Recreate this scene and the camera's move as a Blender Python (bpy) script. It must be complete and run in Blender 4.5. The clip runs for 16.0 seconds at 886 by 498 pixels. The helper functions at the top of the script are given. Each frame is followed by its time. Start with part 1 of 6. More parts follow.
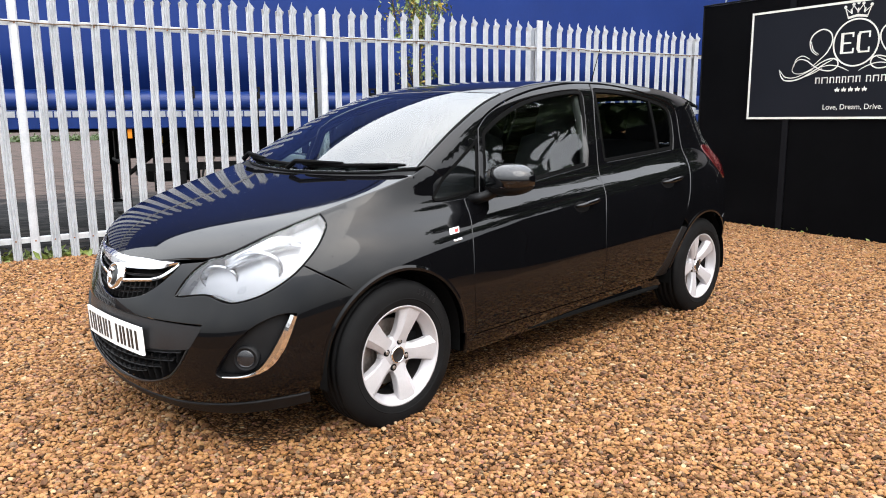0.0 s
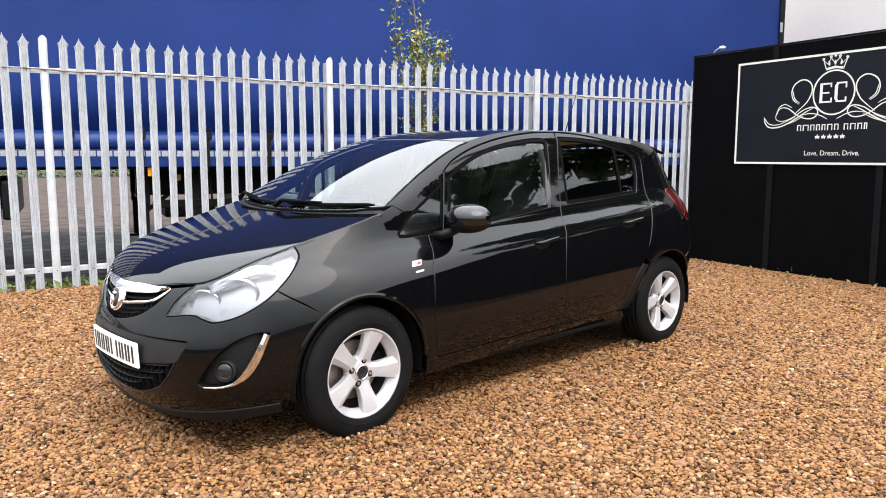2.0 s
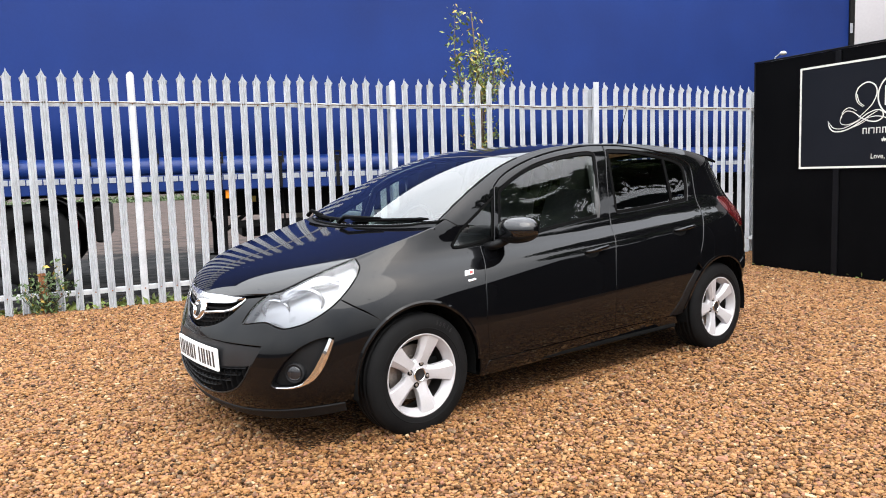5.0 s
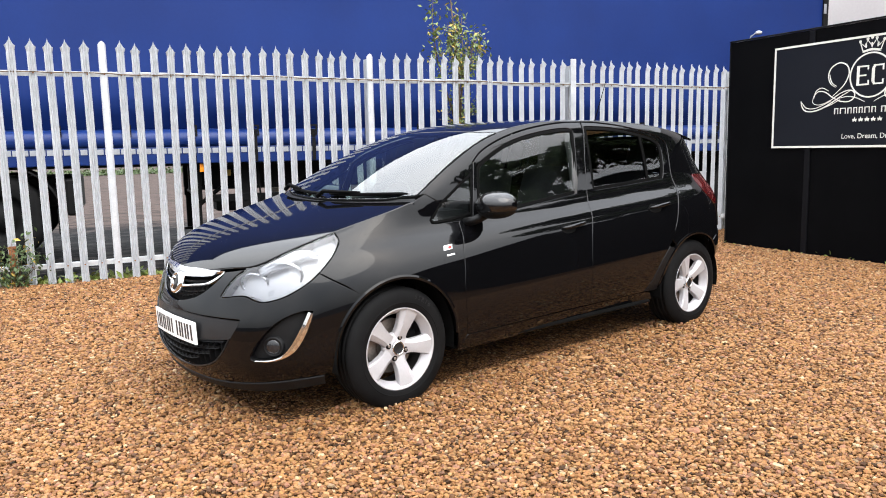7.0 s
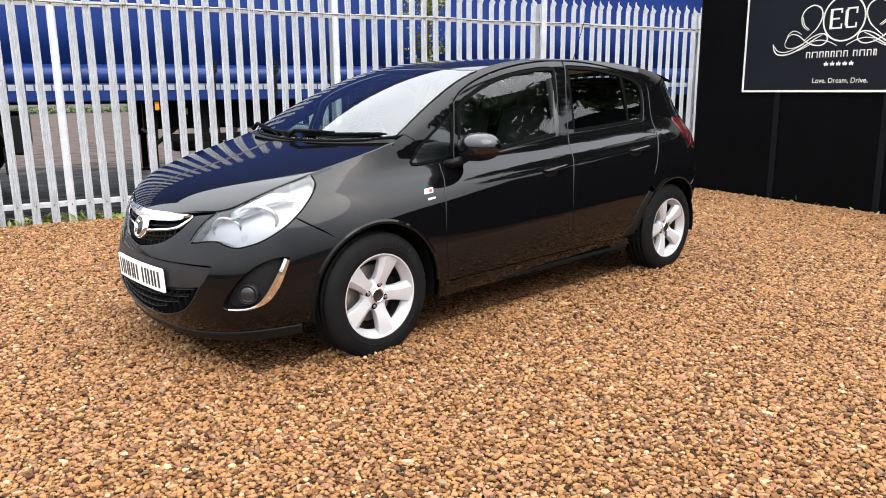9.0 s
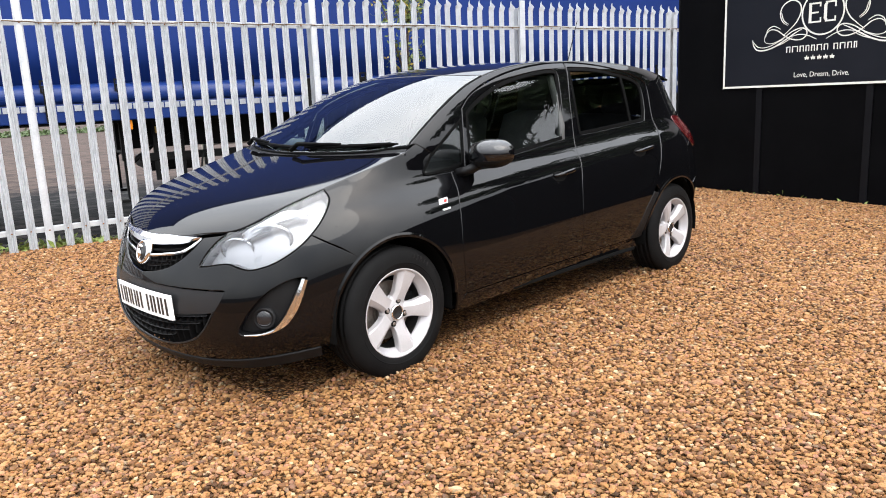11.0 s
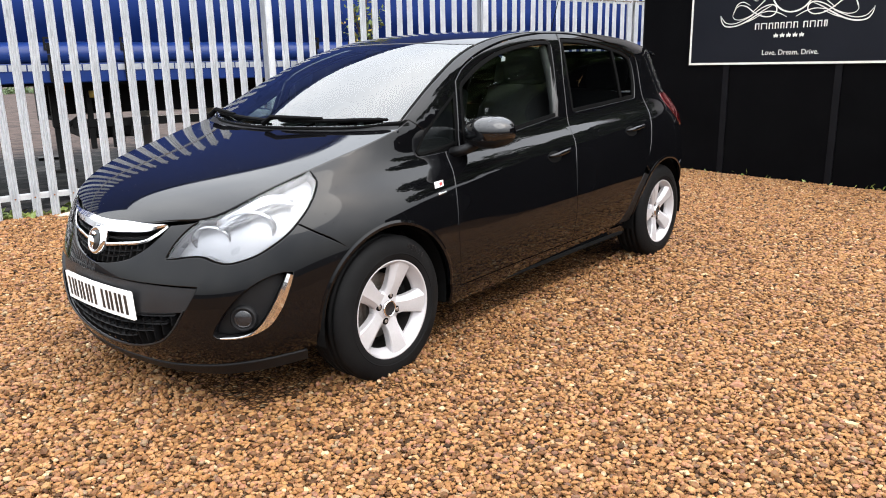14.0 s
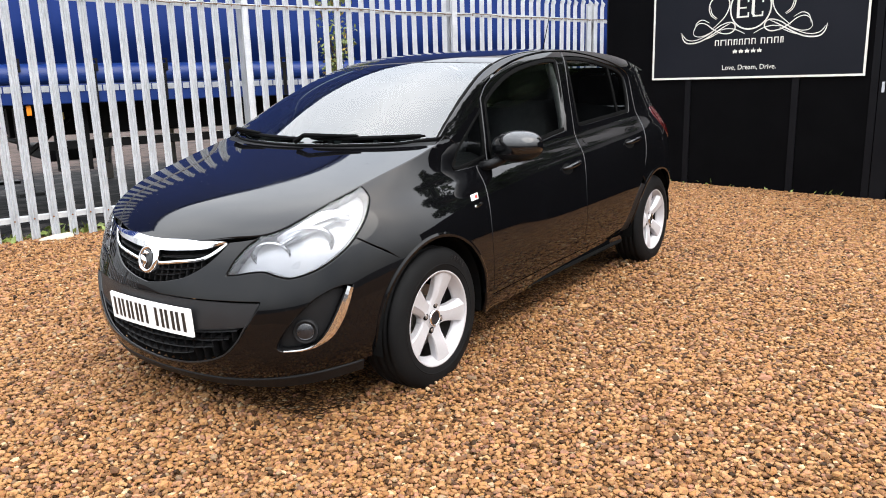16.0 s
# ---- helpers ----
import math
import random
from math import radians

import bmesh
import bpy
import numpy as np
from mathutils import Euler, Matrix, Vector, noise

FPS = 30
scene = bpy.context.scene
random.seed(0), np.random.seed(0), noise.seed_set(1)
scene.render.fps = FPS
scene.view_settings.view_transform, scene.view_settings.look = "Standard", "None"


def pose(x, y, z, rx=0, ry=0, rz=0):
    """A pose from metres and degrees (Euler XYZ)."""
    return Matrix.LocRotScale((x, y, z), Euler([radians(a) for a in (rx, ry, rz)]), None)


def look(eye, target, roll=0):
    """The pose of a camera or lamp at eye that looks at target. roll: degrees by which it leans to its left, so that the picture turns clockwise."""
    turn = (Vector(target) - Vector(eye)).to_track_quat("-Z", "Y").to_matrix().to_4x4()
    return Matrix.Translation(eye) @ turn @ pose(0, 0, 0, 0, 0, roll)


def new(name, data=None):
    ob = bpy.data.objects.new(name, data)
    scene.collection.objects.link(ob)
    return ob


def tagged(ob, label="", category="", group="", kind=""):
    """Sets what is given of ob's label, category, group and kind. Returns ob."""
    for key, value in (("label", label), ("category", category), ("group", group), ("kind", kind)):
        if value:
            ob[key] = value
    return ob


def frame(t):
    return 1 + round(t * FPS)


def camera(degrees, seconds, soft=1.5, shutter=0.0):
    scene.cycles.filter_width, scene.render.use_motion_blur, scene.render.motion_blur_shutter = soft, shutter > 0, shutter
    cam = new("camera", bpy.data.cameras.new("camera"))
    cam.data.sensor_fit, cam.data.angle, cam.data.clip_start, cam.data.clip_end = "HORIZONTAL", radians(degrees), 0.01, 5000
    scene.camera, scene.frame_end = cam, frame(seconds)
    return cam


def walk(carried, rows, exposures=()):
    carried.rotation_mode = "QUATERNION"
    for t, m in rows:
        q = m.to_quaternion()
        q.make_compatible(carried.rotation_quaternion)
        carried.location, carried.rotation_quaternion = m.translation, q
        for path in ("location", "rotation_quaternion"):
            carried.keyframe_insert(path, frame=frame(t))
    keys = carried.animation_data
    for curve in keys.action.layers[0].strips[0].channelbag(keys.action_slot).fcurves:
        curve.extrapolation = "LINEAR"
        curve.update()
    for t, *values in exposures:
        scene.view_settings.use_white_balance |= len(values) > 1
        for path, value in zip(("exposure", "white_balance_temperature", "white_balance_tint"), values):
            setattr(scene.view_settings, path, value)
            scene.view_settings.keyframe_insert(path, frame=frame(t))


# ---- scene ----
cam = camera(61.0, 16.0, soft=1.0)
PATH = [
    (0, (-3.152, -2.968, 1.234), (-1.764, -1.57, 0.889), -0.4),
    (0.5, (-3.204, -3.108, 1.222), (-1.849, -1.673, 0.901), -0.5),
    (1, (-3.285, -3.253, 1.236), (-1.93, -1.814, 0.933), 0.2),
    (1.5, (-3.294, -3.336, 1.246), (-1.934, -1.896, 0.973), 0.4),
    (2, (-3.232, -3.441, 1.266), (-1.876, -1.991, 1.022), 0.1),
    (2.5, (-3.157, -3.565, 1.255), (-1.835, -2.078, 1.043), -0.4),
    (3, (-3.122, -3.64, 1.26), (-1.865, -2.102, 1.032), -2.1),
    (3.5, (-3.108, -3.661, 1.268), (-1.921, -2.068, 1.032), -3.3),
    (3.7, (-3.129, -3.663, 1.259), (-1.967, -2.052, 1.033), -3.2),
    (5.8, (-3.371, -3.702, 1.278), (-2.124, -2.151, 1.077), -1.1),
    (6, (-3.355, -3.693, 1.274), (-2.102, -2.15, 1.057), -1.4),
    (6.5, (-3.347, -3.691, 1.265), (-2.091, -2.155, 1.02), -1.4),
    (7, (-3.349, -3.692, 1.266), (-2.088, -2.164, 1.0), -1.1),
    (7.5, (-3.359, -3.691, 1.261), (-2.083, -2.177, 0.976), -0.9),
    (8, (-3.387, -3.683, 1.271), (-2.062, -2.229, 0.911), -0.6),
    (8.5, (-3.386, -3.634, 1.26), (-2.057, -2.199, 0.844), 0.1),
    (9, (-3.338, -3.508, 1.249), (-2.011, -2.07, 0.833), -0.4),
    (9.5, (-3.313, -3.442, 1.253), (-1.993, -1.999, 0.835), -1.6),
    (10, (-3.312, -3.377, 1.251), (-1.983, -1.942, 0.833), -2.2),
    (10.2, (-3.326, -3.339, 1.246), (-1.987, -1.912, 0.834), -2.4),
    (12.3, (-3.479, -3.104, 1.255), (-2.029, -1.788, 0.846), -1.5),
    (12.5, (-3.456, -3.051, 1.26), (-2.002, -1.744, 0.838), -1.2),
    (13, (-3.379, -2.93, 1.264), (-1.919, -1.638, 0.82), -0.9),
    (13.5, (-3.343, -2.865, 1.253), (-1.877, -1.586, 0.791), -1.1),
    (14, (-3.323, -2.83, 1.261), (-1.838, -1.578, 0.782), -1.1),
    (14.5, (-3.357, -2.824, 1.261), (-1.86, -1.591, 0.772), -1.7),
    (15, (-3.475, -2.724, 1.276), (-1.918, -1.565, 0.795), -1.0),
    (15.5, (-3.63, -2.64, 1.289), (-2.025, -1.536, 0.838), -1.4),
    (16, (-3.667, -2.578, 1.274), (-2.081, -1.442, 0.834), -1.7),
]
walk(cam, [(t, look(eye, target, roll)) for t, eye, target, roll in PATH])

# ---- light ----
world = bpy.data.worlds.new("sky")
scene.world = world
world.use_nodes = True
wn, wl = world.node_tree.nodes, world.node_tree.links
sky = wn.new("ShaderNodeTexSky")
sky.sky_type = 'NISHITA'
sky.sun_disc = False
sky.sun_elevation, sky.sun_rotation = radians(48), radians(150)
sky.air_density, sky.dust_density = 1.0, 3.0
cloud_map = wn.new("ShaderNodeTexCoord")
cloud = wn.new("ShaderNodeTexNoise")
cloud.inputs["Scale"].default_value = 2.2
cloud.inputs["Detail"].default_value = 5
cloud_ramp = wn.new("ShaderNodeValToRGB")
cloud_ramp.color_ramp.elements[0].position, cloud_ramp.color_ramp.elements[0].color = 0.3, (6.2, 6.6, 7.2, 1)
cloud_ramp.color_ramp.elements[1].position, cloud_ramp.color_ramp.elements[1].color = 0.75, (10.0, 10.1, 10.2, 1)
sky_mix = wn.new("ShaderNodeMix")
sky_mix.data_type = 'RGBA'
sky_mix.inputs["Factor"].default_value = 0.85
wl.new(cloud_map.outputs["Generated"], cloud.inputs["Vector"])
wl.new(cloud.outputs["Fac"], cloud_ramp.inputs["Fac"])
wl.new(sky.outputs["Color"], sky_mix.inputs["A"])
wl.new(cloud_ramp.outputs["Color"], sky_mix.inputs["B"])
# an overcast sky is several times as bright overhead as at the horizon
sep_dir, lift = wn.new("ShaderNodeSeparateXYZ"), wn.new("ShaderNodeMapRange")
lift.inputs["From Min"].default_value, lift.inputs["From Max"].default_value = 0.0, 1.0
lift.inputs["To Min"].default_value, lift.inputs["To Max"].default_value = 0.5, 3.1
wl.new(cloud_map.outputs["Generated"], sep_dir.inputs["Vector"])
wl.new(sep_dir.outputs["Z"], lift.inputs["Value"])
over = wn.new("ShaderNodeMix")
over.data_type, over.blend_type = 'RGBA', 'MULTIPLY'
over.inputs["Factor"].default_value = 1.0
wl.new(sky_mix.outputs["Result"], over.inputs["A"])
wl.new(lift.outputs["Result"], over.inputs["B"])
wl.new(over.outputs["Result"], wn["Background"].inputs["Color"])
wn["Background"].inputs["Strength"].default_value = 0.18
sun = new("sun", bpy.data.lights.new("sun", 'SUN'))
sun.data.energy, sun.data.angle, sun.data.color = 1.5, radians(55), (1.0, 0.96, 0.9)
sun.matrix_world = look((-1.5, -7, 9), (0, 0, 0))
scene.view_settings.exposure = 0.5

# ---- materials ----
def shade(name, low, high, rough=0.5, metal=0.0, scale=8.0, bump=0.0, bump_scale=80.0, fine=0.35, rough_var=0.1, **extra):
    """A surface whose colour wanders between low and high at two scales, with fine relief."""
    m = bpy.data.materials.new(name)
    m.use_nodes = True
    n, l = m.node_tree.nodes, m.node_tree.links
    b = n["Principled BSDF"]
    b.inputs["Metallic"].default_value = metal
    co = n.new("ShaderNodeTexCoord")
    big, small = n.new("ShaderNodeTexNoise"), n.new("ShaderNodeTexNoise")
    big.inputs["Scale"].default_value, big.inputs["Detail"].default_value = scale, 4
    small.inputs["Scale"].default_value, small.inputs["Detail"].default_value = bump_scale, 3
    for t in (big, small):
        l.new(co.outputs["Object"], t.inputs["Vector"])
    mixf = n.new("ShaderNodeMix")
    mixf.inputs["Factor"].default_value = fine
    l.new(big.outputs["Fac"], mixf.inputs["A"])
    l.new(small.outputs["Fac"], mixf.inputs["B"])
    ramp = n.new("ShaderNodeValToRGB")
    ramp.color_ramp.elements[0].position, ramp.color_ramp.elements[1].position = 0.32, 0.68
    ramp.color_ramp.elements[0].color, ramp.color_ramp.elements[1].color = (*low, 1), (*high, 1)
    l.new(mixf.outputs["Result"], ramp.inputs["Fac"])
    l.new(ramp.outputs["Color"], b.inputs["Base Color"])
    rr = n.new("ShaderNodeMapRange")
    rr.inputs["To Min"].default_value, rr.inputs["To Max"].default_value = max(rough - rough_var, 0.02), min(rough + rough_var, 1)
    l.new(big.outputs["Fac"], rr.inputs["Value"])
    l.new(rr.outputs["Result"], b.inputs["Roughness"])
    if bump:
        bp = n.new("ShaderNodeBump")
        bp.inputs["Strength"].default_value, bp.inputs["Distance"].default_value = bump, 0.01
        l.new(small.outputs["Fac"], bp.inputs["Height"])
        l.new(bp.outputs["Normal"], b.inputs["Normal"])
    for key, value in extra.items():
        b.inputs[key.replace("_", " ")].default_value = value
    return m

def gravel_shade():
    """Golden flint shingle: every stone has its own tone, and the shade between stones is painted in."""
    m = bpy.data.materials.new("gravel")
    m.use_nodes = True
    n, l = m.node_tree.nodes, m.node_tree.links
    b = n["Principled BSDF"]
    co = n.new("ShaderNodeTexCoord")
    warp = n.new("ShaderNodeTexNoise")
    warp.inputs["Scale"].default_value = 30
    add = n.new("ShaderNodeMix")
    add.data_type = 'VECTOR'
    add.inputs["Factor"].default_value = 0.012
    cells, edge = n.new("ShaderNodeTexVoronoi"), n.new("ShaderNodeTexVoronoi")
    edge.feature = 'DISTANCE_TO_EDGE'
    l.new(co.outputs["Object"], warp.inputs["Vector"])
    l.new(co.outputs["Object"], add.inputs["A"])
    l.new(warp.outputs["Color"], add.inputs["B"])
    for t in (cells, edge):
        t.inputs["Scale"].default_value = 52
        l.new(add.outputs["Result"], t.inputs["Vector"])
    sep = n.new("ShaderNodeSeparateColor")
    l.new(cells.outputs["Color"], sep.inputs["Color"])
    ramp = stone_ramp(n)
    l.new(sep.outputs["Red"], ramp.inputs["Fac"])
    # shade in the gaps, put into the colour: darker towards each stone's edge
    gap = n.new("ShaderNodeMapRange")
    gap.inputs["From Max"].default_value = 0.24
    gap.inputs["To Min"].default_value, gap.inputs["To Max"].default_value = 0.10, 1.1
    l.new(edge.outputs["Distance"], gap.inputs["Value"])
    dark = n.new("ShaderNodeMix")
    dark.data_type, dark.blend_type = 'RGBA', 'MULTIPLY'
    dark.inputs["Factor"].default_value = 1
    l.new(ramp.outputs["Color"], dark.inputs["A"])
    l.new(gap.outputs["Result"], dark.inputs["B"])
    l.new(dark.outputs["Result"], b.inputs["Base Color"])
    b.inputs["Roughness"].default_value = 0.8
    b.inputs["Specular IOR Level"].default_value = 0.03
    bp = n.new("ShaderNodeBump")
    bp.inputs["Strength"].default_value, bp.inputs["Distance"].default_value = 1.0, 0.02
    l.new(edge.outputs["Distance"], bp.inputs["Height"])
    l.new(bp.outputs["Normal"], b.inputs["Normal"])
    return m

def stone_ramp(n):
    ramp = n.new("ShaderNodeValToRGB")
    tones = [(0.0, (0.021, 0.012, 0.006)), (0.06, (0.067, 0.033, 0.016)), (0.17, (0.175, 0.084, 0.036)), (0.36, (0.273, 0.143, 0.059)), (0.5, (0.232, 0.111, 0.042)),
             (0.62, (0.098, 0.045, 0.021)), (0.75, (0.314, 0.174, 0.077)), (0.88, (0.232, 0.112, 0.067)), (0.94, (0.093, 0.053, 0.033)), (1.0, (0.412, 0.294, 0.168))]
    el = ramp.color_ramp.elements
    el[0].position, el[0].color = tones[0][0], (*tones[0][1], 1)
    el[1].position, el[1].color = tones[-1][0], (*tones[-1][1], 1)
    for p, c in tones[1:-1]:
        e = el.new(p)
        e.color = (*c, 1)
    return ramp

def pebble_shade():
    m = bpy.data.materials.new("pebble")
    m.use_nodes = True
    n, l = m.node_tree.nodes, m.node_tree.links
    b = n["Principled BSDF"]
    geo = n.new("ShaderNodeNewGeometry")
    ramp = stone_ramp(n)
    l.new(geo.outputs["Random Per Island"], ramp.inputs["Fac"])
    co, tex = n.new("ShaderNodeTexCoord"), n.new("ShaderNodeTexNoise")
    tex.inputs["Scale"].default_value, tex.inputs["Detail"].default_value = 160, 3
    l.new(co.outputs["Object"], tex.inputs["Vector"])
    hue = n.new("ShaderNodeMix")
    hue.data_type, hue.blend_type = 'RGBA', 'OVERLAY'
    hue.inputs["Factor"].default_value = 0.35
    l.new(ramp.outputs["Color"], hue.inputs["A"])
    l.new(tex.outputs["Color"], hue.inputs["B"])
    l.new(hue.outputs["Result"], b.inputs["Base Color"])
    b.inputs["Roughness"].default_value = 0.5
    b.inputs["Specular IOR Level"].default_value = 0.08
    bp = n.new("ShaderNodeBump")
    bp.inputs["Strength"].default_value, bp.inputs["Distance"].default_value = 0.25, 0.004
    l.new(tex.outputs["Fac"], bp.inputs["Height"])
    l.new(bp.outputs["Normal"], b.inputs["Normal"])
    return m

GRAVEL, PEBBLE = gravel_shade(), pebble_shade()
GALV = shade("galvanised_steel", (0.42, 0.435, 0.455), (0.60, 0.615, 0.64), 0.42, 0.30, 6, 0.05, 60)
GALV_DULL = shade("weathered_galvanised_steel", (0.33, 0.34, 0.345), (0.46, 0.47, 0.48), 0.6, 0.1, 9, 0.08, 60)
RUST = shade("rusty_steel", (0.12, 0.04, 0.015), (0.30, 0.12, 0.04), 0.85, 0.1, 20, 0.3, 120)
TARP = shade("blue_curtain", (0.0032, 0.0180, 0.112), (0.0050, 0.0255, 0.146), 0.6, 0, 0.9, 0.05, 25, 0.2, Specular_IOR_Level=0.22)
BLUE_PAINT = shade("blue_enamel", (0.005, 0.019, 0.10), (0.008, 0.028, 0.135), 0.38, 0, 3, 0.02, 30, Specular_IOR_Level=0.25)
BLACK_STEEL = shade("black_chassis", (0.003, 0.003, 0.003), (0.008, 0.008, 0.008), 0.6, 0, 6, 0.1, 40, Specular_IOR_Level=0.15)
RUBBER = shade("black_rubber", (0.005, 0.005, 0.005), (0.010, 0.010, 0.010), 0.7, 0, 10, 0.15, 150, Specular_IOR_Level=0.15)
HOARDING = shade("black_painted_ply", (0.0014, 0.0014, 0.0017), (0.0026, 0.0026, 0.0030), 0.55, 0, 2.5, 0.03, 12, Specular_IOR_Level=0.03)
BATTEN = shade("black_batten", (0.004, 0.004, 0.005), (0.006, 0.006, 0.007), 0.45, 0, 4, 0.06, 40, Specular_IOR_Level=0.08)
SIGN_FACE = shade("charcoal_sign_panel", (0.006, 0.007, 0.010), (0.008, 0.009, 0.013), 0.4, 0, 2, 0.0, Specular_IOR_Level=0.12)
SIGN_WHITE = shade("sign_cream_print", (0.60, 0.59, 0.53), (0.68, 0.67, 0.61), 0.5, 0, 10)
TAPE = shade("reflective_tape", (0.26, 0.27, 0.29), (0.40, 0.41, 0.43), 0.35, 0.2, 12)
def yard_shade():
    """Old concrete, pale and dry far off; beside the fence and under the lorry, wet mud, broken puddles and the lorry's
    shade are painted dark.
    """
    m = bpy.data.materials.new("wet_concrete_yard")
    m.use_nodes = True
    n, l = m.node_tree.nodes, m.node_tree.links
    b = n["Principled BSDF"]
    co, turn = n.new("ShaderNodeTexCoord"), n.new("ShaderNodeMapping")
    turn.inputs["Rotation"].default_value = (0, 0, radians(16.7))
    l.new(co.outputs["Object"], turn.inputs["Vector"])
    streak_map = n.new("ShaderNodeMapping")
    streak_map.inputs["Scale"].default_value = (1.0, 1.9, 1)
    l.new(turn.outputs["Vector"], streak_map.inputs["Vector"])
    streak, grain = n.new("ShaderNodeTexNoise"), n.new("ShaderNodeTexNoise")
    streak.inputs["Scale"].default_value, streak.inputs["Detail"].default_value, streak.inputs["Roughness"].default_value = 1.9, 9, 0.74
    grain.inputs["Scale"].default_value, grain.inputs["Detail"].default_value = 9, 6
    l.new(streak_map.outputs["Vector"], streak.inputs["Vector"])
    l.new(turn.outputs["Vector"], grain.inputs["Vector"])
    dry, mud_shade = n.new("ShaderNodeValToRGB"), n.new("ShaderNodeValToRGB")
    for ramp, p0, c0, p1, c1 in ((dry, 0.40, (0.020, 0.016, 0.014, 1), 0.54, (0.072, 0.052, 0.045, 1)), (mud_shade, 0.49, (0.0035, 0.0035, 0.004, 1), 0.66, (0.055, 0.050, 0.048, 1))):
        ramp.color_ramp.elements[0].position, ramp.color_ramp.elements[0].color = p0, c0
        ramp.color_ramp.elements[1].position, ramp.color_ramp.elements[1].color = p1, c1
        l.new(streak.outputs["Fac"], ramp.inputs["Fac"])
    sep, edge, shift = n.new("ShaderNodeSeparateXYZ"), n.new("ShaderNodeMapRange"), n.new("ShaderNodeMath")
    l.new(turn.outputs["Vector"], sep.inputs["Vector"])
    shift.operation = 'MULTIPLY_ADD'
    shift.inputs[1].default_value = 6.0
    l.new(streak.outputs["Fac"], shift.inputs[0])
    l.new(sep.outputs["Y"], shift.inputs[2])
    # nearer than this the colour carries both wet mud and the trailer's shade
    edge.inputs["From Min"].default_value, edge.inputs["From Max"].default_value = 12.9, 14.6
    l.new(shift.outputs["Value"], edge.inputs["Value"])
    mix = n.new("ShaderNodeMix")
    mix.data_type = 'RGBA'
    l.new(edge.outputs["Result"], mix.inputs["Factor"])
    l.new(mud_shade.outputs["Color"], mix.inputs["A"])
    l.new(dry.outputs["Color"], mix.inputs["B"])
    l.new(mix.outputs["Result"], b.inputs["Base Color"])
    b.inputs["Roughness"].default_value, b.inputs["Specular IOR Level"].default_value = 0.75, 0.04
    bp = n.new("ShaderNodeBump")
    bp.inputs["Strength"].default_value, bp.inputs["Distance"].default_value = 0.5, 0.03
    l.new(grain.outputs["Fac"], bp.inputs["Height"])
    l.new(bp.outputs["Normal"], b.inputs["Normal"])
    return m
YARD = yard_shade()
WOOD = shade("weathered_timber", (0.33, 0.29, 0.22), (0.52, 0.46, 0.36), 0.8, 0, 5, 0.2, 60)
PALE_WALL = shade("pale_cladding", (0.50, 0.455, 0.455), (0.58, 0.54, 0.53), 0.6, 0, 0.6, 0.02, 20)
BARK = shade("bark", (0.06, 0.04, 0.025), (0.15, 0.10, 0.06), 0.9, 0, 14, 0.5, 60)
LEAF = shade("leaf_green", (0.07, 0.11, 0.02), (0.20, 0.24, 0.05), 0.5, 0, 4, 0, 20, 0.6)
LEAF_DARK = shade("leaf_dark", (0.03, 0.055, 0.012), (0.07, 0.11, 0.03), 0.55, 0, 4, 0, 20, 0.6)
LEAF_YELLOW = shade("leaf_yellow", (0.30, 0.20, 0.03), (0.48, 0.36, 0.07), 0.55, 0, 4, 0, 20, 0.6)
ORANGE_LENS = shade("amber_lens", (0.75, 0.20, 0.01), (0.9, 0.30, 0.02), 0.2)
RED_LENS = shade("dark_red_lens", (0.035, 0.0015, 0.002), (0.06, 0.002, 0.003), 0.08, 0, 3, 0, 30, 0.2, 0.02)

# ---- mesh helpers ----
def part(name, bm, material, parent=None, label="", smooth=False):
    me = bpy.data.meshes.new(name)
    bm.to_mesh(me)
    bm.free()
    me.materials.append(material)
    if smooth:
        me.polygons.foreach_set("use_smooth", [True] * len(me.polygons))
    ob = new(name, me)
    ob.parent = parent
    return tagged(ob, label)

def thing(name, label, category, m=None, group="", kind=""):
    ob = new(name)
    ob.empty_display_size = 0.1
    if m is not None:
        ob.matrix_basis = m
    return tagged(ob, label, category, group, kind)

def box(bm, x0, x1, y0, y1, z0, z1, bevel=0.0):
    r = bmesh.ops.create_cube(bm, size=1)
    bmesh.ops.scale(bm, vec=(x1 - x0, y1 - y0, z1 - z0), verts=r["verts"])
    bmesh.ops.translate(bm, vec=((x0 + x1) / 2, (y0 + y1) / 2, (z0 + z1) / 2), verts=r["verts"])
    if bevel:
        bmesh.ops.bevel(bm, geom=list({e for v in r["verts"] for e in v.link_edges}), offset=bevel, segments=2, affect='EDGES', profile=0.5)
    return bm

def boxes(*dims, bevel=0.0):
    bm = bmesh.new()
    for d in dims:
        box(bm, *d, bevel=bevel)
    return bm

def prism(bm, outline, z0, z1):
    """An upright prism over a plan outline."""
    lo = [bm.verts.new((x, y, z0)) for x, y in outline]
    hi = [bm.verts.new((x, y, z1)) for x, y in outline]
    k = len(outline)
    for i in range(k):
        bm.faces.new((lo[i], lo[(i + 1) % k], hi[(i + 1) % k], hi[i]))
    bm.faces.new(lo[::-1]), bm.faces.new(hi)
    return bm

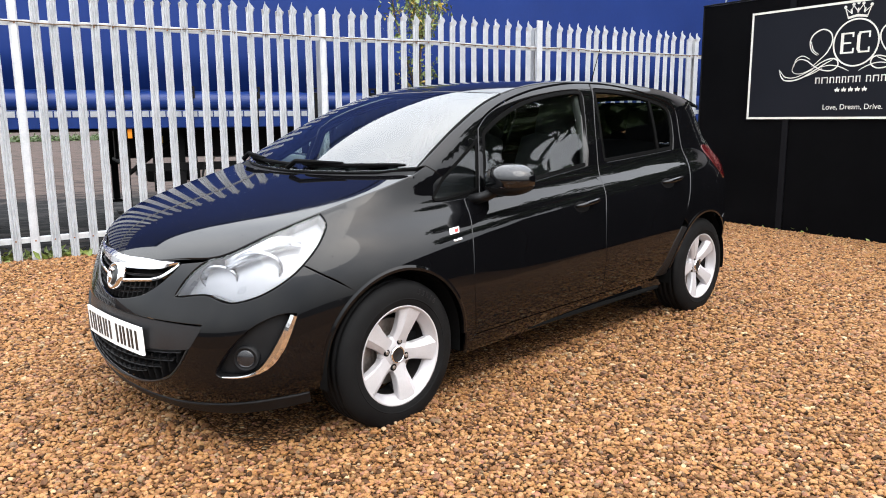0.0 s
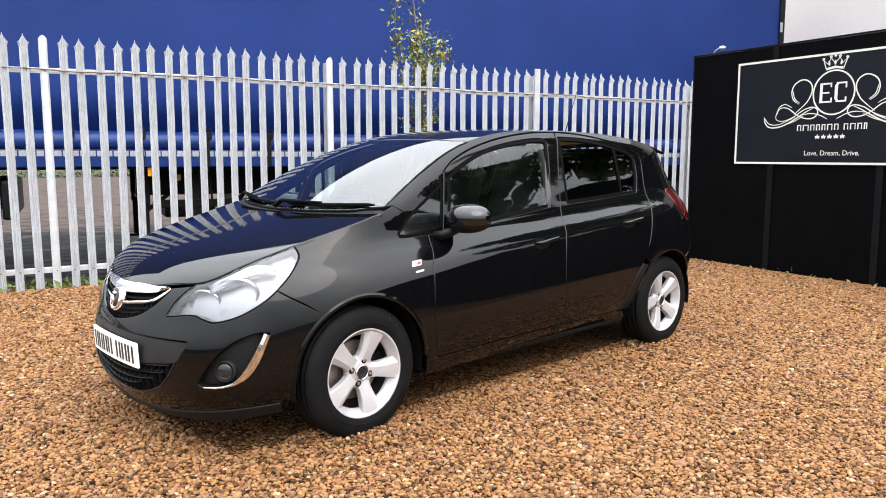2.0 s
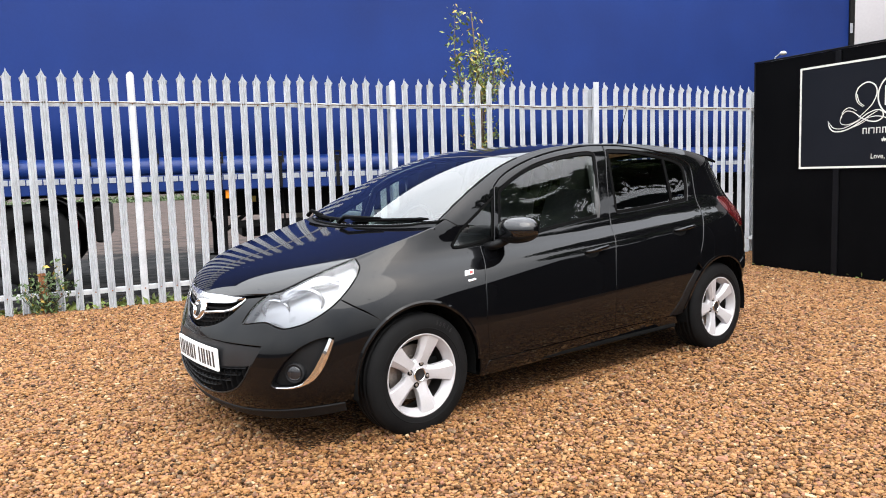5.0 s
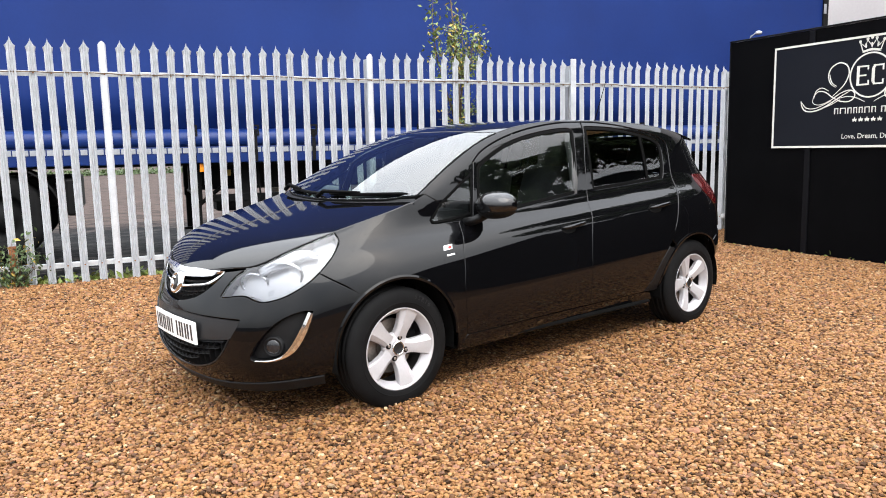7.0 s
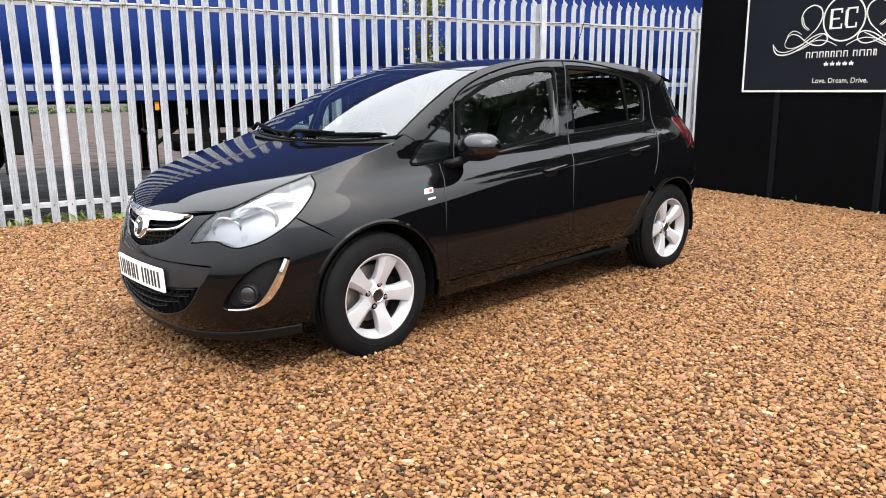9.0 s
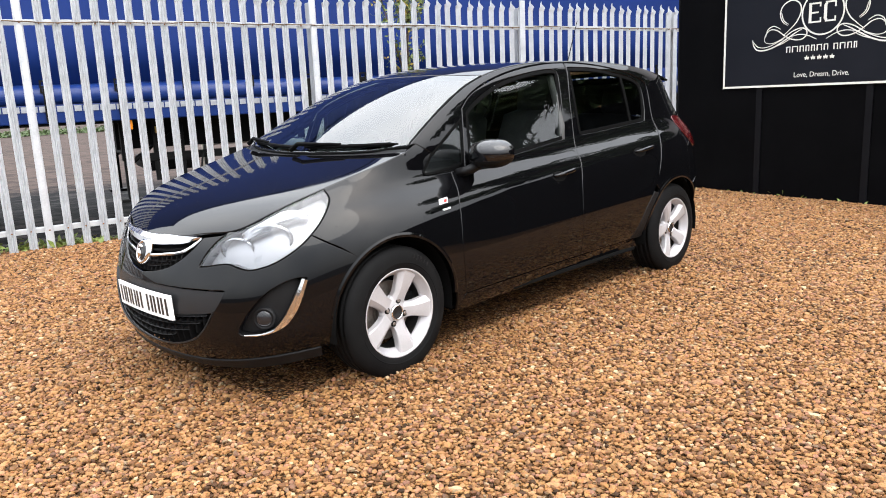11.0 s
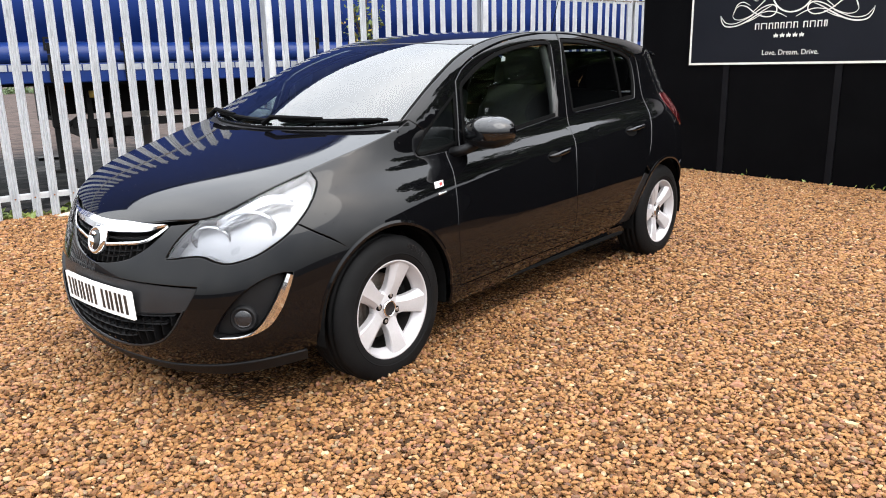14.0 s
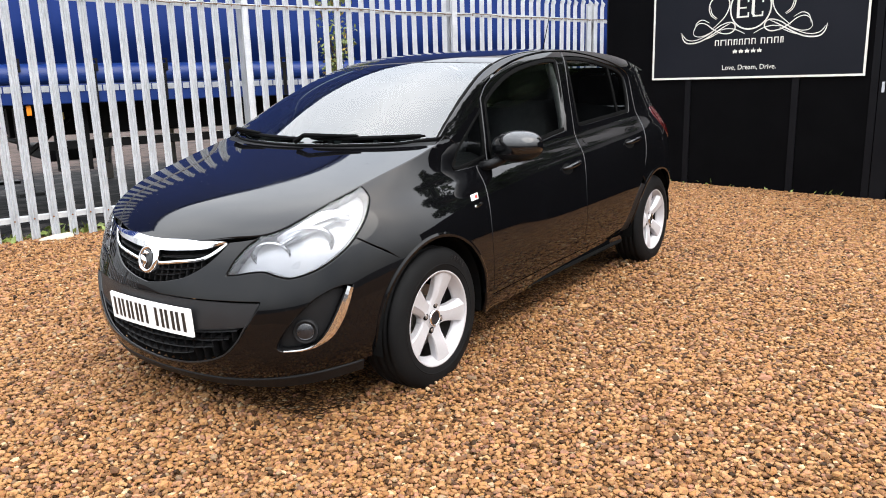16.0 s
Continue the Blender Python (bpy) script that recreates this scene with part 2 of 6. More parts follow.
def tube(bm, points, radii, sides=8, cap=True):
    """A round tube along points, with a radius for each or one for all."""
    pts = [Vector(p) for p in points]
    if not hasattr(radii, "__len__"):
        radii = [radii] * len(pts)
    rings = []
    up = Vector((0.13, 0.21, 1))
    for i, p in enumerate(pts):
        d = (pts[min(i + 1, len(pts) - 1)] - pts[max(i - 1, 0)]).normalized()
        a = d.cross(up)
        if a.length < 0.1:
            a = d.cross(Vector((1, 0, 0)))
        a.normalize()
        b = d.cross(a)
        rings.append([bm.verts.new(p + (a * math.cos(q) + b * math.sin(q)) * float(radii[i])) for q in (2 * math.pi * j / sides for j in range(sides))])
    for r, s in zip(rings, rings[1:]):
        for j in range(sides):
            bm.faces.new((r[j], r[(j + 1) % sides], s[(j + 1) % sides], s[j]))
    if cap:
        bm.faces.new(rings[0][::-1]), bm.faces.new(rings[-1])
    return bm

def lathe(bm, profile, sides=48, axis='Y'):
    """A surface of revolution: profile of (radius, along)."""
    rings = []
    for r, h in profile:
        if r < 1e-6:
            rings.append([bm.verts.new((0, h, 0) if axis == 'Y' else (0, 0, h))])
            continue
        ring = []
        for j in range(sides):
            q = 2 * math.pi * j / sides
            ring.append(bm.verts.new((r * math.cos(q), h, r * math.sin(q)) if axis == 'Y' else (r * math.cos(q), r * math.sin(q), h)))
        rings.append(ring)
    for a, b in zip(rings, rings[1:]):
        if len(a) == 1 and len(b) == 1:
            continue
        for j in range(sides):
            k = (j + 1) % sides
            if len(a) == 1:
                bm.faces.new((a[0], b[k], b[j]))
            elif len(b) == 1:
                bm.faces.new((a[j], a[k], b[0]))
            else:
                bm.faces.new((a[j], a[k], b[k], b[j]))
    bmesh.ops.recalc_face_normals(bm, faces=bm.faces)
    return bm

# ---- ground ----
def mound(x, y):
    """Height of the raked shingle: nearly flat, with low humps and a slight rise to the fence and the hoarding."""
    h = 0.010 * noise.noise(Vector((x * 0.9, y * 0.9, 0.3))) + 0.006 * noise.noise(Vector((x * 2.7, y * 2.7, 1.7)))
    fence_y = 3.88 - 0.25 * x
    h += (0.022 + 0.05 * noise.noise(Vector((x * 0.8, 2.2, 0)))) * max(0.0, 1 - abs(fence_y - 0.30 - y) / 0.7)
    car = math.exp(-((x / 2.6) ** 4 + (y / 1.3) ** 4))
    rut = 0.0
    for cx in (-1.2555, 1.2555):
        for cy in (-0.73, 0.73):
            r = math.hypot((x - cx) / 0.30, (y - cy) / 0.24)
            rut = max(rut, 0.030 * max(0.0, 1 - max(0.0, r - 0.45) / 0.75))
    return h * (1 - 0.7 * car) + rut

bm = bmesh.new()
bmesh.ops.create_grid(bm, x_segments=40, y_segments=40, size=300)
for v in bm.verts:
    v.co.z = -0.07
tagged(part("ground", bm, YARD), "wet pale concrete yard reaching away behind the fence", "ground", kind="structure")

bm = bmesh.new()
def gravel_edge(x):
    return 4.28 - 0.25 * x + 0.07 * noise.noise(Vector((x * 1.3, 5.1, 0)))
cols, rows = 150, 150
grid = []
for i in range(cols + 1):
    x = -9 + 18 * i / cols
    top = gravel_edge(x)
    grid.append([bm.verts.new((x, -9 + (top + 9) * j / rows, mound(x, -9 + (top + 9) * j / rows) if j < rows else -0.08)) for j in range(rows + 1)])
for i in range(cols):
    for j in range(rows):
        bm.faces.new((grid[i][j], grid[i + 1][j], grid[i + 1][j + 1], grid[i][j + 1]))
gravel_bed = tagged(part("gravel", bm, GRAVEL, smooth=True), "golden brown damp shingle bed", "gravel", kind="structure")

def stones(name, pitch, inside, x0, x1, y0, y1, size, seed, label, lift=(0.15, 0.75)):
    """Loose stones as one mesh: squashed, turned, angular pebbles bedded close together."""
    rng = np.random.default_rng(seed)
    g = (1 + 5 ** 0.5) / 2
    ico = np.array([(-1, g, 0), (1, g, 0), (-1, -g, 0), (1, -g, 0), (0, -1, g), (0, 1, g), (0, -1, -g), (0, 1, -g), (g, 0, -1), (g, 0, 1), (-g, 0, -1), (-g, 0, 1)]) / (1 + g * g) ** 0.5
    # turned to stand on a corner; the five faces underneath are left off
    a = math.atan2(1, g)
    ico = ico @ np.array([(1, 0, 0), (0, math.cos(a), math.sin(a)), (0, -math.sin(a), math.cos(a))])
    tri = np.array([(0, 11, 5), (0, 5, 1), (0, 1, 7), (0, 7, 10), (0, 10, 11), (1, 5, 9), (5, 11, 4), (11, 10, 2), (10, 7, 6), (7, 1, 8),
                    (3, 9, 4), (3, 4, 2), (3, 2, 6), (3, 6, 8), (3, 8, 9), (4, 9, 5), (2, 4, 11), (6, 2, 10), (8, 6, 7), (9, 8, 1)])
    low = int(np.argmin(ico[:, 2]))
    tri = tri[~(tri == low).any(1)]
    keep = [i for i in range(12) if i != low]
    ico = ico[keep]
    tri = np.array([[keep.index(i) for i in t] for t in tri])
    nv = len(ico)
    nx, ny = int((x1 - x0) / pitch), int((y1 - y0) / (pitch * 0.87))
    gx, gy = np.meshgrid(np.arange(nx), np.arange(ny))
    p = np.column_stack([(x0 + pitch * (gx + 0.5 * (gy % 2))).ravel(), (y0 + pitch * 0.87 * gy).ravel()])
    p += rng.uniform(-0.42, 0.42, p.shape) * pitch
    p = p[inside(p[:, 0], p[:, 1])]
    k = len(p)
    z = np.array([mound(x, y) for x, y in p])
    s = size * rng.lognormal(0, 0.2, k)
    stretch = np.column_stack([s * rng.uniform(0.95, 1.45, k), s * rng.uniform(0.7, 1.05, k), s * rng.uniform(0.5, 0.8, k)])
    wob = 1 + 0.14 * rng.standard_normal((k, nv, 1))
    v = ico[None] * wob * stretch[:, None]
    tilt, turn = rng.normal(0, 0.3, k), rng.uniform(0, 2 * np.pi, k)
    c, d = np.cos(tilt)[:, None], np.sin(tilt)[:, None]
    v = np.stack([v[..., 0], v[..., 1] * c - v[..., 2] * d, v[..., 1] * d + v[..., 2] * c], -1)
    c, d = np.cos(turn)[:, None], np.sin(turn)[:, None]
    v = np.stack([v[..., 0] * c - v[..., 1] * d, v[..., 0] * d + v[..., 1] * c, v[..., 2]], -1)
    v[..., 0] += p[:, :1]
    v[..., 1] += p[:, 1:]
    v[..., 2] += (z + stretch[:, 2] * rng.uniform(*lift, k))[:, None]
    f = (tri[None] + nv * np.arange(k)[:, None, None]).reshape(-1, 3)
    me = bpy.data.meshes.new(name)
    me.vertices.add(nv * k)
    me.vertices.foreach_set("co", v.reshape(-1))
    me.loops.add(len(f) * 3)
    me.loops.foreach_set("vertex_index", f.reshape(-1))
    me.polygons.add(len(f))
    me.polygons.foreach_set("loop_start", np.arange(0, len(f) * 3, 3))
    me.polygons.foreach_set("use_smooth", np.zeros(len(f), bool))
    me.update(calc_edges=True)
    me.materials.append(PEBBLE)
    return tagged(new(name, me), label, "gravel", kind="stuff")

# ---- palisade fence ----
FENCE = pose(-1.10, 4.155, 0, 0, 0, -14.04)      # along x from the first joint pale
PITCH = 0.1528
def pale_mesh(flat):
    """A pressed W-section pale with a three-pointed top, or a plain rounded joint pale."""
    bm = bmesh.new()
    w = 0.036
    section = [(-w, 0.0), (-w * 0.66, -0.018), (-w * 0.28, 0.002), (0, -0.013), (w * 0.28, 0.002), (w * 0.66, -0.018), (w, 0.0)]
    if flat:
        section = [(-w, 0.0), (-w * 0.6, -0.012), (0, -0.014), (w * 0.6, -0.012), (w, 0.0)]
    k = len(section)
    rows = []
    for z in (-0.06, 2.235):
        rows.append([bm.verts.new((x, y, z)) for x, y in section])
    tips = []
    for i, (x, y) in enumerate(section):
        u = x / w
        if flat:
            z, bend = 2.345 - 0.035 * u * u, 0
        else:
            z = 2.300 + 0.045 * (1 - abs(u)) if abs(u) < 0.5 else 2.285 - 0.02 * (abs(u) - 0.5)
            bend = -0.018 if abs(u) > 0.5 else 0.004
        tips.append(bm.verts.new((x * (1 if flat else (1.28 if abs(u) > 0.5 else 0.6)), y + bend, z)))
    rows.append(tips)
    if not flat:
        apex = bm.verts.new((0, -0.006, 2.358))
    for a, b in zip(rows, rows[1:]):
        for i in range(k - 1):
            bm.faces.new((a[i], a[i + 1], b[i + 1], b[i]))
    if not flat:
        for i in (2, 3):
            bm.faces.new((tips[i], tips[i + 1], apex))
    bm.normal_update()
    bmesh.ops.solidify(bm, geom=bm.faces[:], thickness=0.003)
    bmesh.ops.recalc_face_normals(bm, faces=bm.faces)
    me = bpy.data.meshes.new("pale")
    bm.to_mesh(me)
    bm.free()
    me.materials.append(GALV)
    return me

fence = thing("palisade_fence", "tall galvanised steel palisade fence with pointed pales", "fence", FENCE)
pale_data, joint_data = pale_mesh(False), pale_mesh(True)
rng = random.Random(5)
for i in range(-24, 62):
    ob = new("pale", joint_data if i in (0, 18) else pale_data)
    ob.parent = fence
    ob.matrix_basis = pose(i * PITCH + rng.uniform(-0.006, 0.006), 0, rng.uniform(-0.014, 0.014), rng.uniform(-0.4, 0.4), rng.uniform(-0.5, 0.5), rng.uniform(-4, 4))
def rail(z, sag):
    bm = bmesh.new()
    rows = []
    for i in range(0, 87):
        x = -3.7 + 13.1 * i / 86
        dz = sag * math.sin(x * 2.1) * 0.5 + sag * noise.noise(Vector((x * 0.8, z, 0)))
        rows.append([bm.verts.new(c) for c in ((x, 0.006, z - 0.022 + dz), (x, 0.006, z + 0.022 + dz), (x, 0.011, z + 0.027 + dz), (x, 0.05, z + 0.027 + dz), (x, 0.05, z + 0.021 + dz), (x, 0.012, z + 0.021 + dz), (x, 0.012, z - 0.022 + dz))])
    for a, b in zip(rows, rows[1:]):
        for j in range(7):
            bm.faces.new((a[j], a[(j + 1) % 7], b[(j + 1) % 7], b[j]))
    bmesh.ops.recalc_face_normals(bm, faces=bm.faces)
    return bm
part("top_rail", rail(2.037, 0.016), GALV_DULL, fence)
part("bottom_rail", rail(0.20, 0.006), GALV_DULL, fence)
for i in (0, 18, 36, 54, -18):
    part("post", boxes((i * PITCH - 0.028, i * PITCH + 0.028, 0.052, 0.16, -0.1, 2.28), bevel=0.004), GALV_DULL, fence)
part("end_post", boxes((36 * PITCH - 0.045, 36 * PITCH + 0.035, -0.03, -0.012, 0, 2.36), bevel=0.004), GALV, fence, "wide flat galvanised cover plate")
bolt = bmesh.new()
bmesh.ops.create_icosphere(bolt, subdivisions=1, radius=0.008)
bolt_ob = part("bolt", bolt, RUST, fence)
bolt_ob.matrix_basis = pose(0, -0.014, 2.037)
for i in range(-12, 56):
    for z in (2.037, 0.20):
        b = new("bolt", bolt_ob.data)
        b.parent = fence
        b.matrix_basis = pose(i * PITCH, -0.014, z + rng.uniform(-0.006, 0.006))

# ---- hoarding and sign ----
BOARD = pose(5.478, 1.44, 0, 0, 0, -102.4)     # local x runs along the hoarding, local -y faces the car
board = thing("hoarding", "tall black painted timber hoarding", "hoarding", BOARD, kind="structure")
bm = bmesh.new()
box(bm, 0.11, 9.0, 0, 0.018, -0.1, 2.47)
part("panel", bm, HOARDING, board)
part("end_cap", boxes((0.09, 0.109, -0.004, 0.06, -0.1, 2.475), bevel=0.003), BATTEN, board)
part("capping", boxes((0.09, 9.0, -0.012, 0.045, 2.477, 2.493), bevel=0.003), BATTEN, board)
for x in (1.238, 2.458, 3.21, 4.9, 6.1, 7.3):
    part("batten", boxes((x - 0.035, x + 0.035, -0.016, -0.001, -0.1, 2.46), bevel=0.003), BATTEN, board)
part("gate_post", boxes((3.255, 3.40, -0.03, -0.003, -0.1, 2.46), bevel=0.004), BATTEN, board, "black steel gate post")
lock = part("lock", boxes((3.285, 3.31, -0.045, -0.031, 1.03, 1.13), bevel=0.004), GALV, board, "small bright steel lock plate")

sign = thing("sign_board", "charcoal sign panel with cream border and scrolled crest", "sign", BOARD)
SX0, SX1, SZ0, SZ1 = 0.772, 3.124, 1.19, 2.326
part("panel", boxes((SX0, SX1, -0.026, -0.017, SZ0, SZ1), bevel=0.002), SIGN_FACE, sign)
def sign_strip(points, width, closed=False, proud=0.0292):
    """A printed stroke on the sign: a thin ribbon along points, tapered to its ends."""
    bm = bmesh.new()
    pts = [Vector((x, z)) for x, z in points]
    k = len(pts)
    rows = []
    for i, p in enumerate(pts):
        a, b = (pts[(i - 1) % k], pts[(i + 1) % k]) if closed else (pts[max(i - 1, 0)], pts[min(i + 1, k - 1)])
        d = (b - a).normalized()
        n2 = Vector((-d.y, d.x))
        w = width / 2 if closed else width / 2 * (0.25 + 0.75 * math.sin(math.pi * (i + 0.3) / (k - 0.4)) ** 0.6)
        rows.append([bm.verts.new((q.x, -y, q.y)) for q in (p - n2 * w, p + n2 * w) for y in (proud - 0.003, proud)])
    for i in range(k if closed else k - 1):
        a, b = rows[i], rows[(i + 1) % k]
        for j, m in ((0, 1), (1, 3), (3, 2), (2, 0)):
            bm.faces.new((a[j], a[m], b[m], b[j]))
    bmesh.ops.recalc_face_normals(bm, faces=bm.faces)
    return bm
def glide(points, steps=10, closed=False):
    """A smooth curve through a few points."""
    pts = [Vector(p) for p in points]
    k, out = len(pts), []
    for i in range(k if closed else k - 1):
        p0, p1, p2, p3 = (pts[(i + j) % k] if closed else pts[min(max(i + j, 0), k - 1)] for j in (-1, 0, 1, 2))
        for s in range(steps):
            t = s / steps
            out.append(0.5 * (2 * p1 + (p2 - p0) * t + (2 * p0 - 5 * p1 + 4 * p2 - p3) * t * t + (3 * p1 - p0 - 3 * p2 + p3) * t ** 3))
    return out if closed else out + [pts[-1]]
for d in ((SX0, SX1, SZ0, SZ0 + 0.022), (SX0, SX1, SZ1 - 0.022, SZ1), (SX0, SX0 + 0.022, SZ0, SZ1), (SX1 - 0.022, SX1, SZ0, SZ1)):
    inset = 0.022 if d[1] - d[0] < 0.1 else 0
    part("border", boxes((d[0], d[1], -0.031, -0.0262, d[2] + inset, d[3] - inset)), SIGN_WHITE, sign)
CX, CZ = 1.938, 1.925
ring = [(CX + 0.222 * math.cos(a), CZ + 0.222 * math.sin(a)) for a in (2 * math.pi * i / 64 for i in range(64))]
part("ring", sign_strip(ring, 0.015, True), SIGN_WHITE, sign)
for side in (-1, 1):
    swirls = [
        ([(0.798, -0.218), (0.78, -0.285), (0.728, -0.332), (0.624, -0.335), (0.514, -0.302), (0.384, -0.234), (0.294, -0.183), (0.22, -0.149)], 0.014),
        ([(0.788, -0.235), (0.724, -0.298), (0.604, -0.303), (0.424, -0.235)], 0.009),
        ([(0.654, -0.232), (0.636, -0.171), (0.58, -0.127), (0.5, -0.141), (0.414, -0.201), (0.324, -0.245), (0.228, -0.254), (0.166, -0.216), (0.172, -0.16), (0.232, -0.138), (0.328, -0.165), (0.434, -0.229), (0.544, -0.269), (0.624, -0.263), (0.654, -0.232)], 0.012),
        ([(0.638, -0.198), (0.614, -0.123), (0.544, -0.092), (0.46, -0.131)], 0.009),
        ([(0.384, -0.097), (0.448, -0.048), (0.472, 0.037), (0.436, 0.115), (0.344, 0.155), (0.26, 0.118), (0.236, 0.034), (0.28, -0.068), (0.354, -0.14), (0.434, -0.204)], 0.013),
        ([(0.372, -0.088), (0.432, -0.04), (0.46, 0.044)], 0.009),
        ([(0.354, -0.218), (0.244, -0.202), (0.144, -0.222), (0.048, -0.268)], 0.010),
        ([(0.604, -0.328), (0.444, -0.283), (0.324, -0.226)], 0.008),
    ]
    for pts, w in swirls:
        part("scroll", sign_strip(glide([(CX + side * x, CZ + z) for x, z in pts]), w), SIGN_WHITE, sign)
crown = [(-0.095, 0.245), (-0.128, 0.335), (-0.075, 0.288), (-0.048, 0.352), (0, 0.290), (0.048, 0.352), (0.075, 0.288), (0.128, 0.335), (0.095, 0.245), (0, 0.262)]
part("crown", sign_strip([(CX + x, CZ + z) for x, z in crown], 0.012, True), SIGN_WHITE, sign)
part("crown_band", sign_strip(glide([(CX + x, CZ + z) for x, z in ((-0.098, 0.232), (0, 0.250), (0.098, 0.232))]), 0.016), SIGN_WHITE, sign)
for x, z in ((-0.062, 0.275), (0, 0.280), (0.062, 0.275)):
    part("crown_leaf", sign_strip([(CX + x, CZ + z), (CX + x * 1.05, CZ + z + 0.022), (CX + x * 1.1, CZ + z + 0.045)], 0.020), SIGN_WHITE, sign)
for x, z in ((-0.128, 0.343), (-0.048, 0.362), (0, 0.372), (0.048, 0.362), (0.128, 0.343)):
    part("crown_bead", sign_strip([(CX + x + 0.009 * math.cos(a), CZ + z + 0.009 * math.sin(a)) for a in (i * math.pi / 6 for i in range(12))], 0.012, True), SIGN_WHITE, sign)
# the crest's monogram and the maker's line as plain bars
for x0, x1, z0, z1 in ((-0.150, -0.120, -0.1, 0.1), (-0.1195, -0.020, 0.084, 0.1), (-0.1195, -0.045, -0.008, 0.008), (-0.1195, -0.014, -0.1, -0.084),
                       (-0.036, -0.020, 0.055, 0.0835), (-0.030, -0.014, -0.0835, -0.050), (0.012, 0.044, -0.070, 0.070), (0.028, 0.140, 0.084, 0.1), (0.028, 0.140, -0.1, -0.084),
                       (0.020, 0.050, 0.0705, 0.0835), (0.020, 0.050, -0.0835, -0.0705), (0.124, 0.140, 0.040, 0.0835), (0.124, 0.140, -0.0835, -0.050)):
    part("monogram_bar", boxes((CX + x0, CX + x1, -0.0285, -0.0255, CZ + z0, CZ + z1), bevel=0.001), SIGN_WHITE, sign)
x = 1.545
for wd in (0.075, 0.095, 0.075, 0.07, 0.07, 0.085, 0.075, -0.045, 0.075, 0.085, 0.075, 0.06):
    if wd > 0:
        for x0, x1, z0, z1 in ((x + 0.006, x + 0.018, 1.545, 1.607), (x + wd - 0.031, x + wd - 0.022, 1.545, 1.607), (x + 0.0182, x + wd - 0.0312, 1.598, 1.607)):
            part("name_bar", boxes((x0, x1, -0.0285, -0.0255, z0, z1), bevel=0.001), SIGN_WHITE, sign)
    x += abs(wd) - 0.009
for i in range(5):
    bm = bmesh.new()
    c = (1.79 + 0.068 * i, 1.478)
    vs = [bm.verts.new((c[0] + r * math.sin(a), -0.0292, c[1] + r * math.cos(a))) for a, r in ((j * math.pi / 5, 0.028 if j % 2 == 0 else 0.011) for j in range(10))]
    f = bm.faces.new(vs)
    bmesh.ops.triangulate(bm, faces=[f])
    bm.normal_update()
    bmesh.ops.solidify(bm, geom=bm.faces[:], thickness=0.003)
    part("star", bm, SIGN_WHITE, sign)
def word_mesh(words, depth=0.0015):
    cu = bpy.data.curves.new("words", 'FONT')
    cu.body, cu.extrude = words, depth
    tmp = new("words", cu)
    bpy.context.view_layer.update()
    me = bpy.data.meshes.new_from_object(tmp.evaluated_get(bpy.context.evaluated_depsgraph_get()))
    bpy.data.objects.remove(tmp)
    xs = [v.co.x for v in me.vertices]
    return me, min(xs), max(xs)
def lettering(words, material, parent, m, width):
    """Raised words of a given width over all, each a mesh of its own."""
    whole, left, right = word_mesh(" ".join(words))
    k = width / (right - left)
    for i, word in enumerate(words):
        me, x0, x1 = word_mesh(word)
        end = word_mesh(" ".join(words[:i + 1]))[2]
        me.transform(Matrix.Scale(k, 4) @ Matrix.Translation((end - x1 - left, 0, 0)))
        me.materials.clear()
        me.materials.append(material)
        ob = new("lettering", me)
        ob.parent, ob.matrix_basis = parent, m
lettering(["Love,", "Dream,", "Drive."], SIGN_WHITE, sign, pose(1.652, -0.0275, 1.285, 90, 0, 0), 0.597)

lamp = thing("floodlight", "small silver floodlight clipped over the hoarding", "lamp", BOARD @ pose(0.46, 0.03, 2.488))
part("arm", tube(bmesh.new(), [(-0.10, 0, 0), (-0.09, 0, 0.03), (0.0, 0, 0.07)], 0.008), GALV, lamp)
bm = lathe(bmesh.new(), [(0, -0.02), (0.035, -0.02), (0.045, 0.0), (0.03, 0.03), (0, 0.035)], 20)
head = part("head", bm, GALV, lamp, smooth=True)
head.matrix_basis = pose(0.02, 0, 0.06, 0, 0, 40) @ Matrix.Diagonal((0.9, 1.5, 0.55, 1))

# ---- curtain-sided trailer behind the fence ----
TRAILER = pose(0.5, 5.9, 0, 0, 0, -16.7)
trailer = thing("curtain_trailer", "blue curtain-sided lorry trailer with reflective tape strip", "trailer", TRAILER)
X0, X1 = -3.6, 11.0
bm = bmesh.new()
rows = []
for i in range(0, 293):
    x = X0 + (X1 - X0) * i / 292
    col = []
    for j in range(15):
        z = 1.56 + (4.78 - 1.56) * (j / 14) ** 1.9
        slack = 0.012 * math.sin(x * 8.06) * (1 - j / 14) + 0.02 * noise.noise(Vector((x * 0.9, z * 0.8, 0))) + 0.03 * noise.noise(Vector((x * 2.4, z * 1.4, 3))) * max(0, 1 - j / 4)
        tuck = 0.21 * max(0.0, (1.90 - z) / 0.34) ** 1.25
        col.append(bm.verts.new((x, slack + tuck, z)))
    rows.append(col)
for a, b in zip(rows, rows[1:]):
    for j in range(14):
        bm.faces.new((a[j], b[j], b[j + 1], a[j + 1]))
part("curtain", bm, TARP, trailer, "heavy blue tarpaulin curtain", smooth=True)
part("box_body", boxes((X0, X1 - 0.02, 0.22, 2.5, 1.2, 4.78), bevel=0.02), TARP, trailer)
part("roof_rail", boxes((X0, X1, -0.03, 0.06, 4.78, 4.90), bevel=0.015), BLUE_PAINT, trailer)
part("rear_frame", boxes((X1 - 0.02, X1 + 0.10, -0.03, 2.5, 1.15, 4.88), bevel=0.015), BLACK_STEEL, trailer)
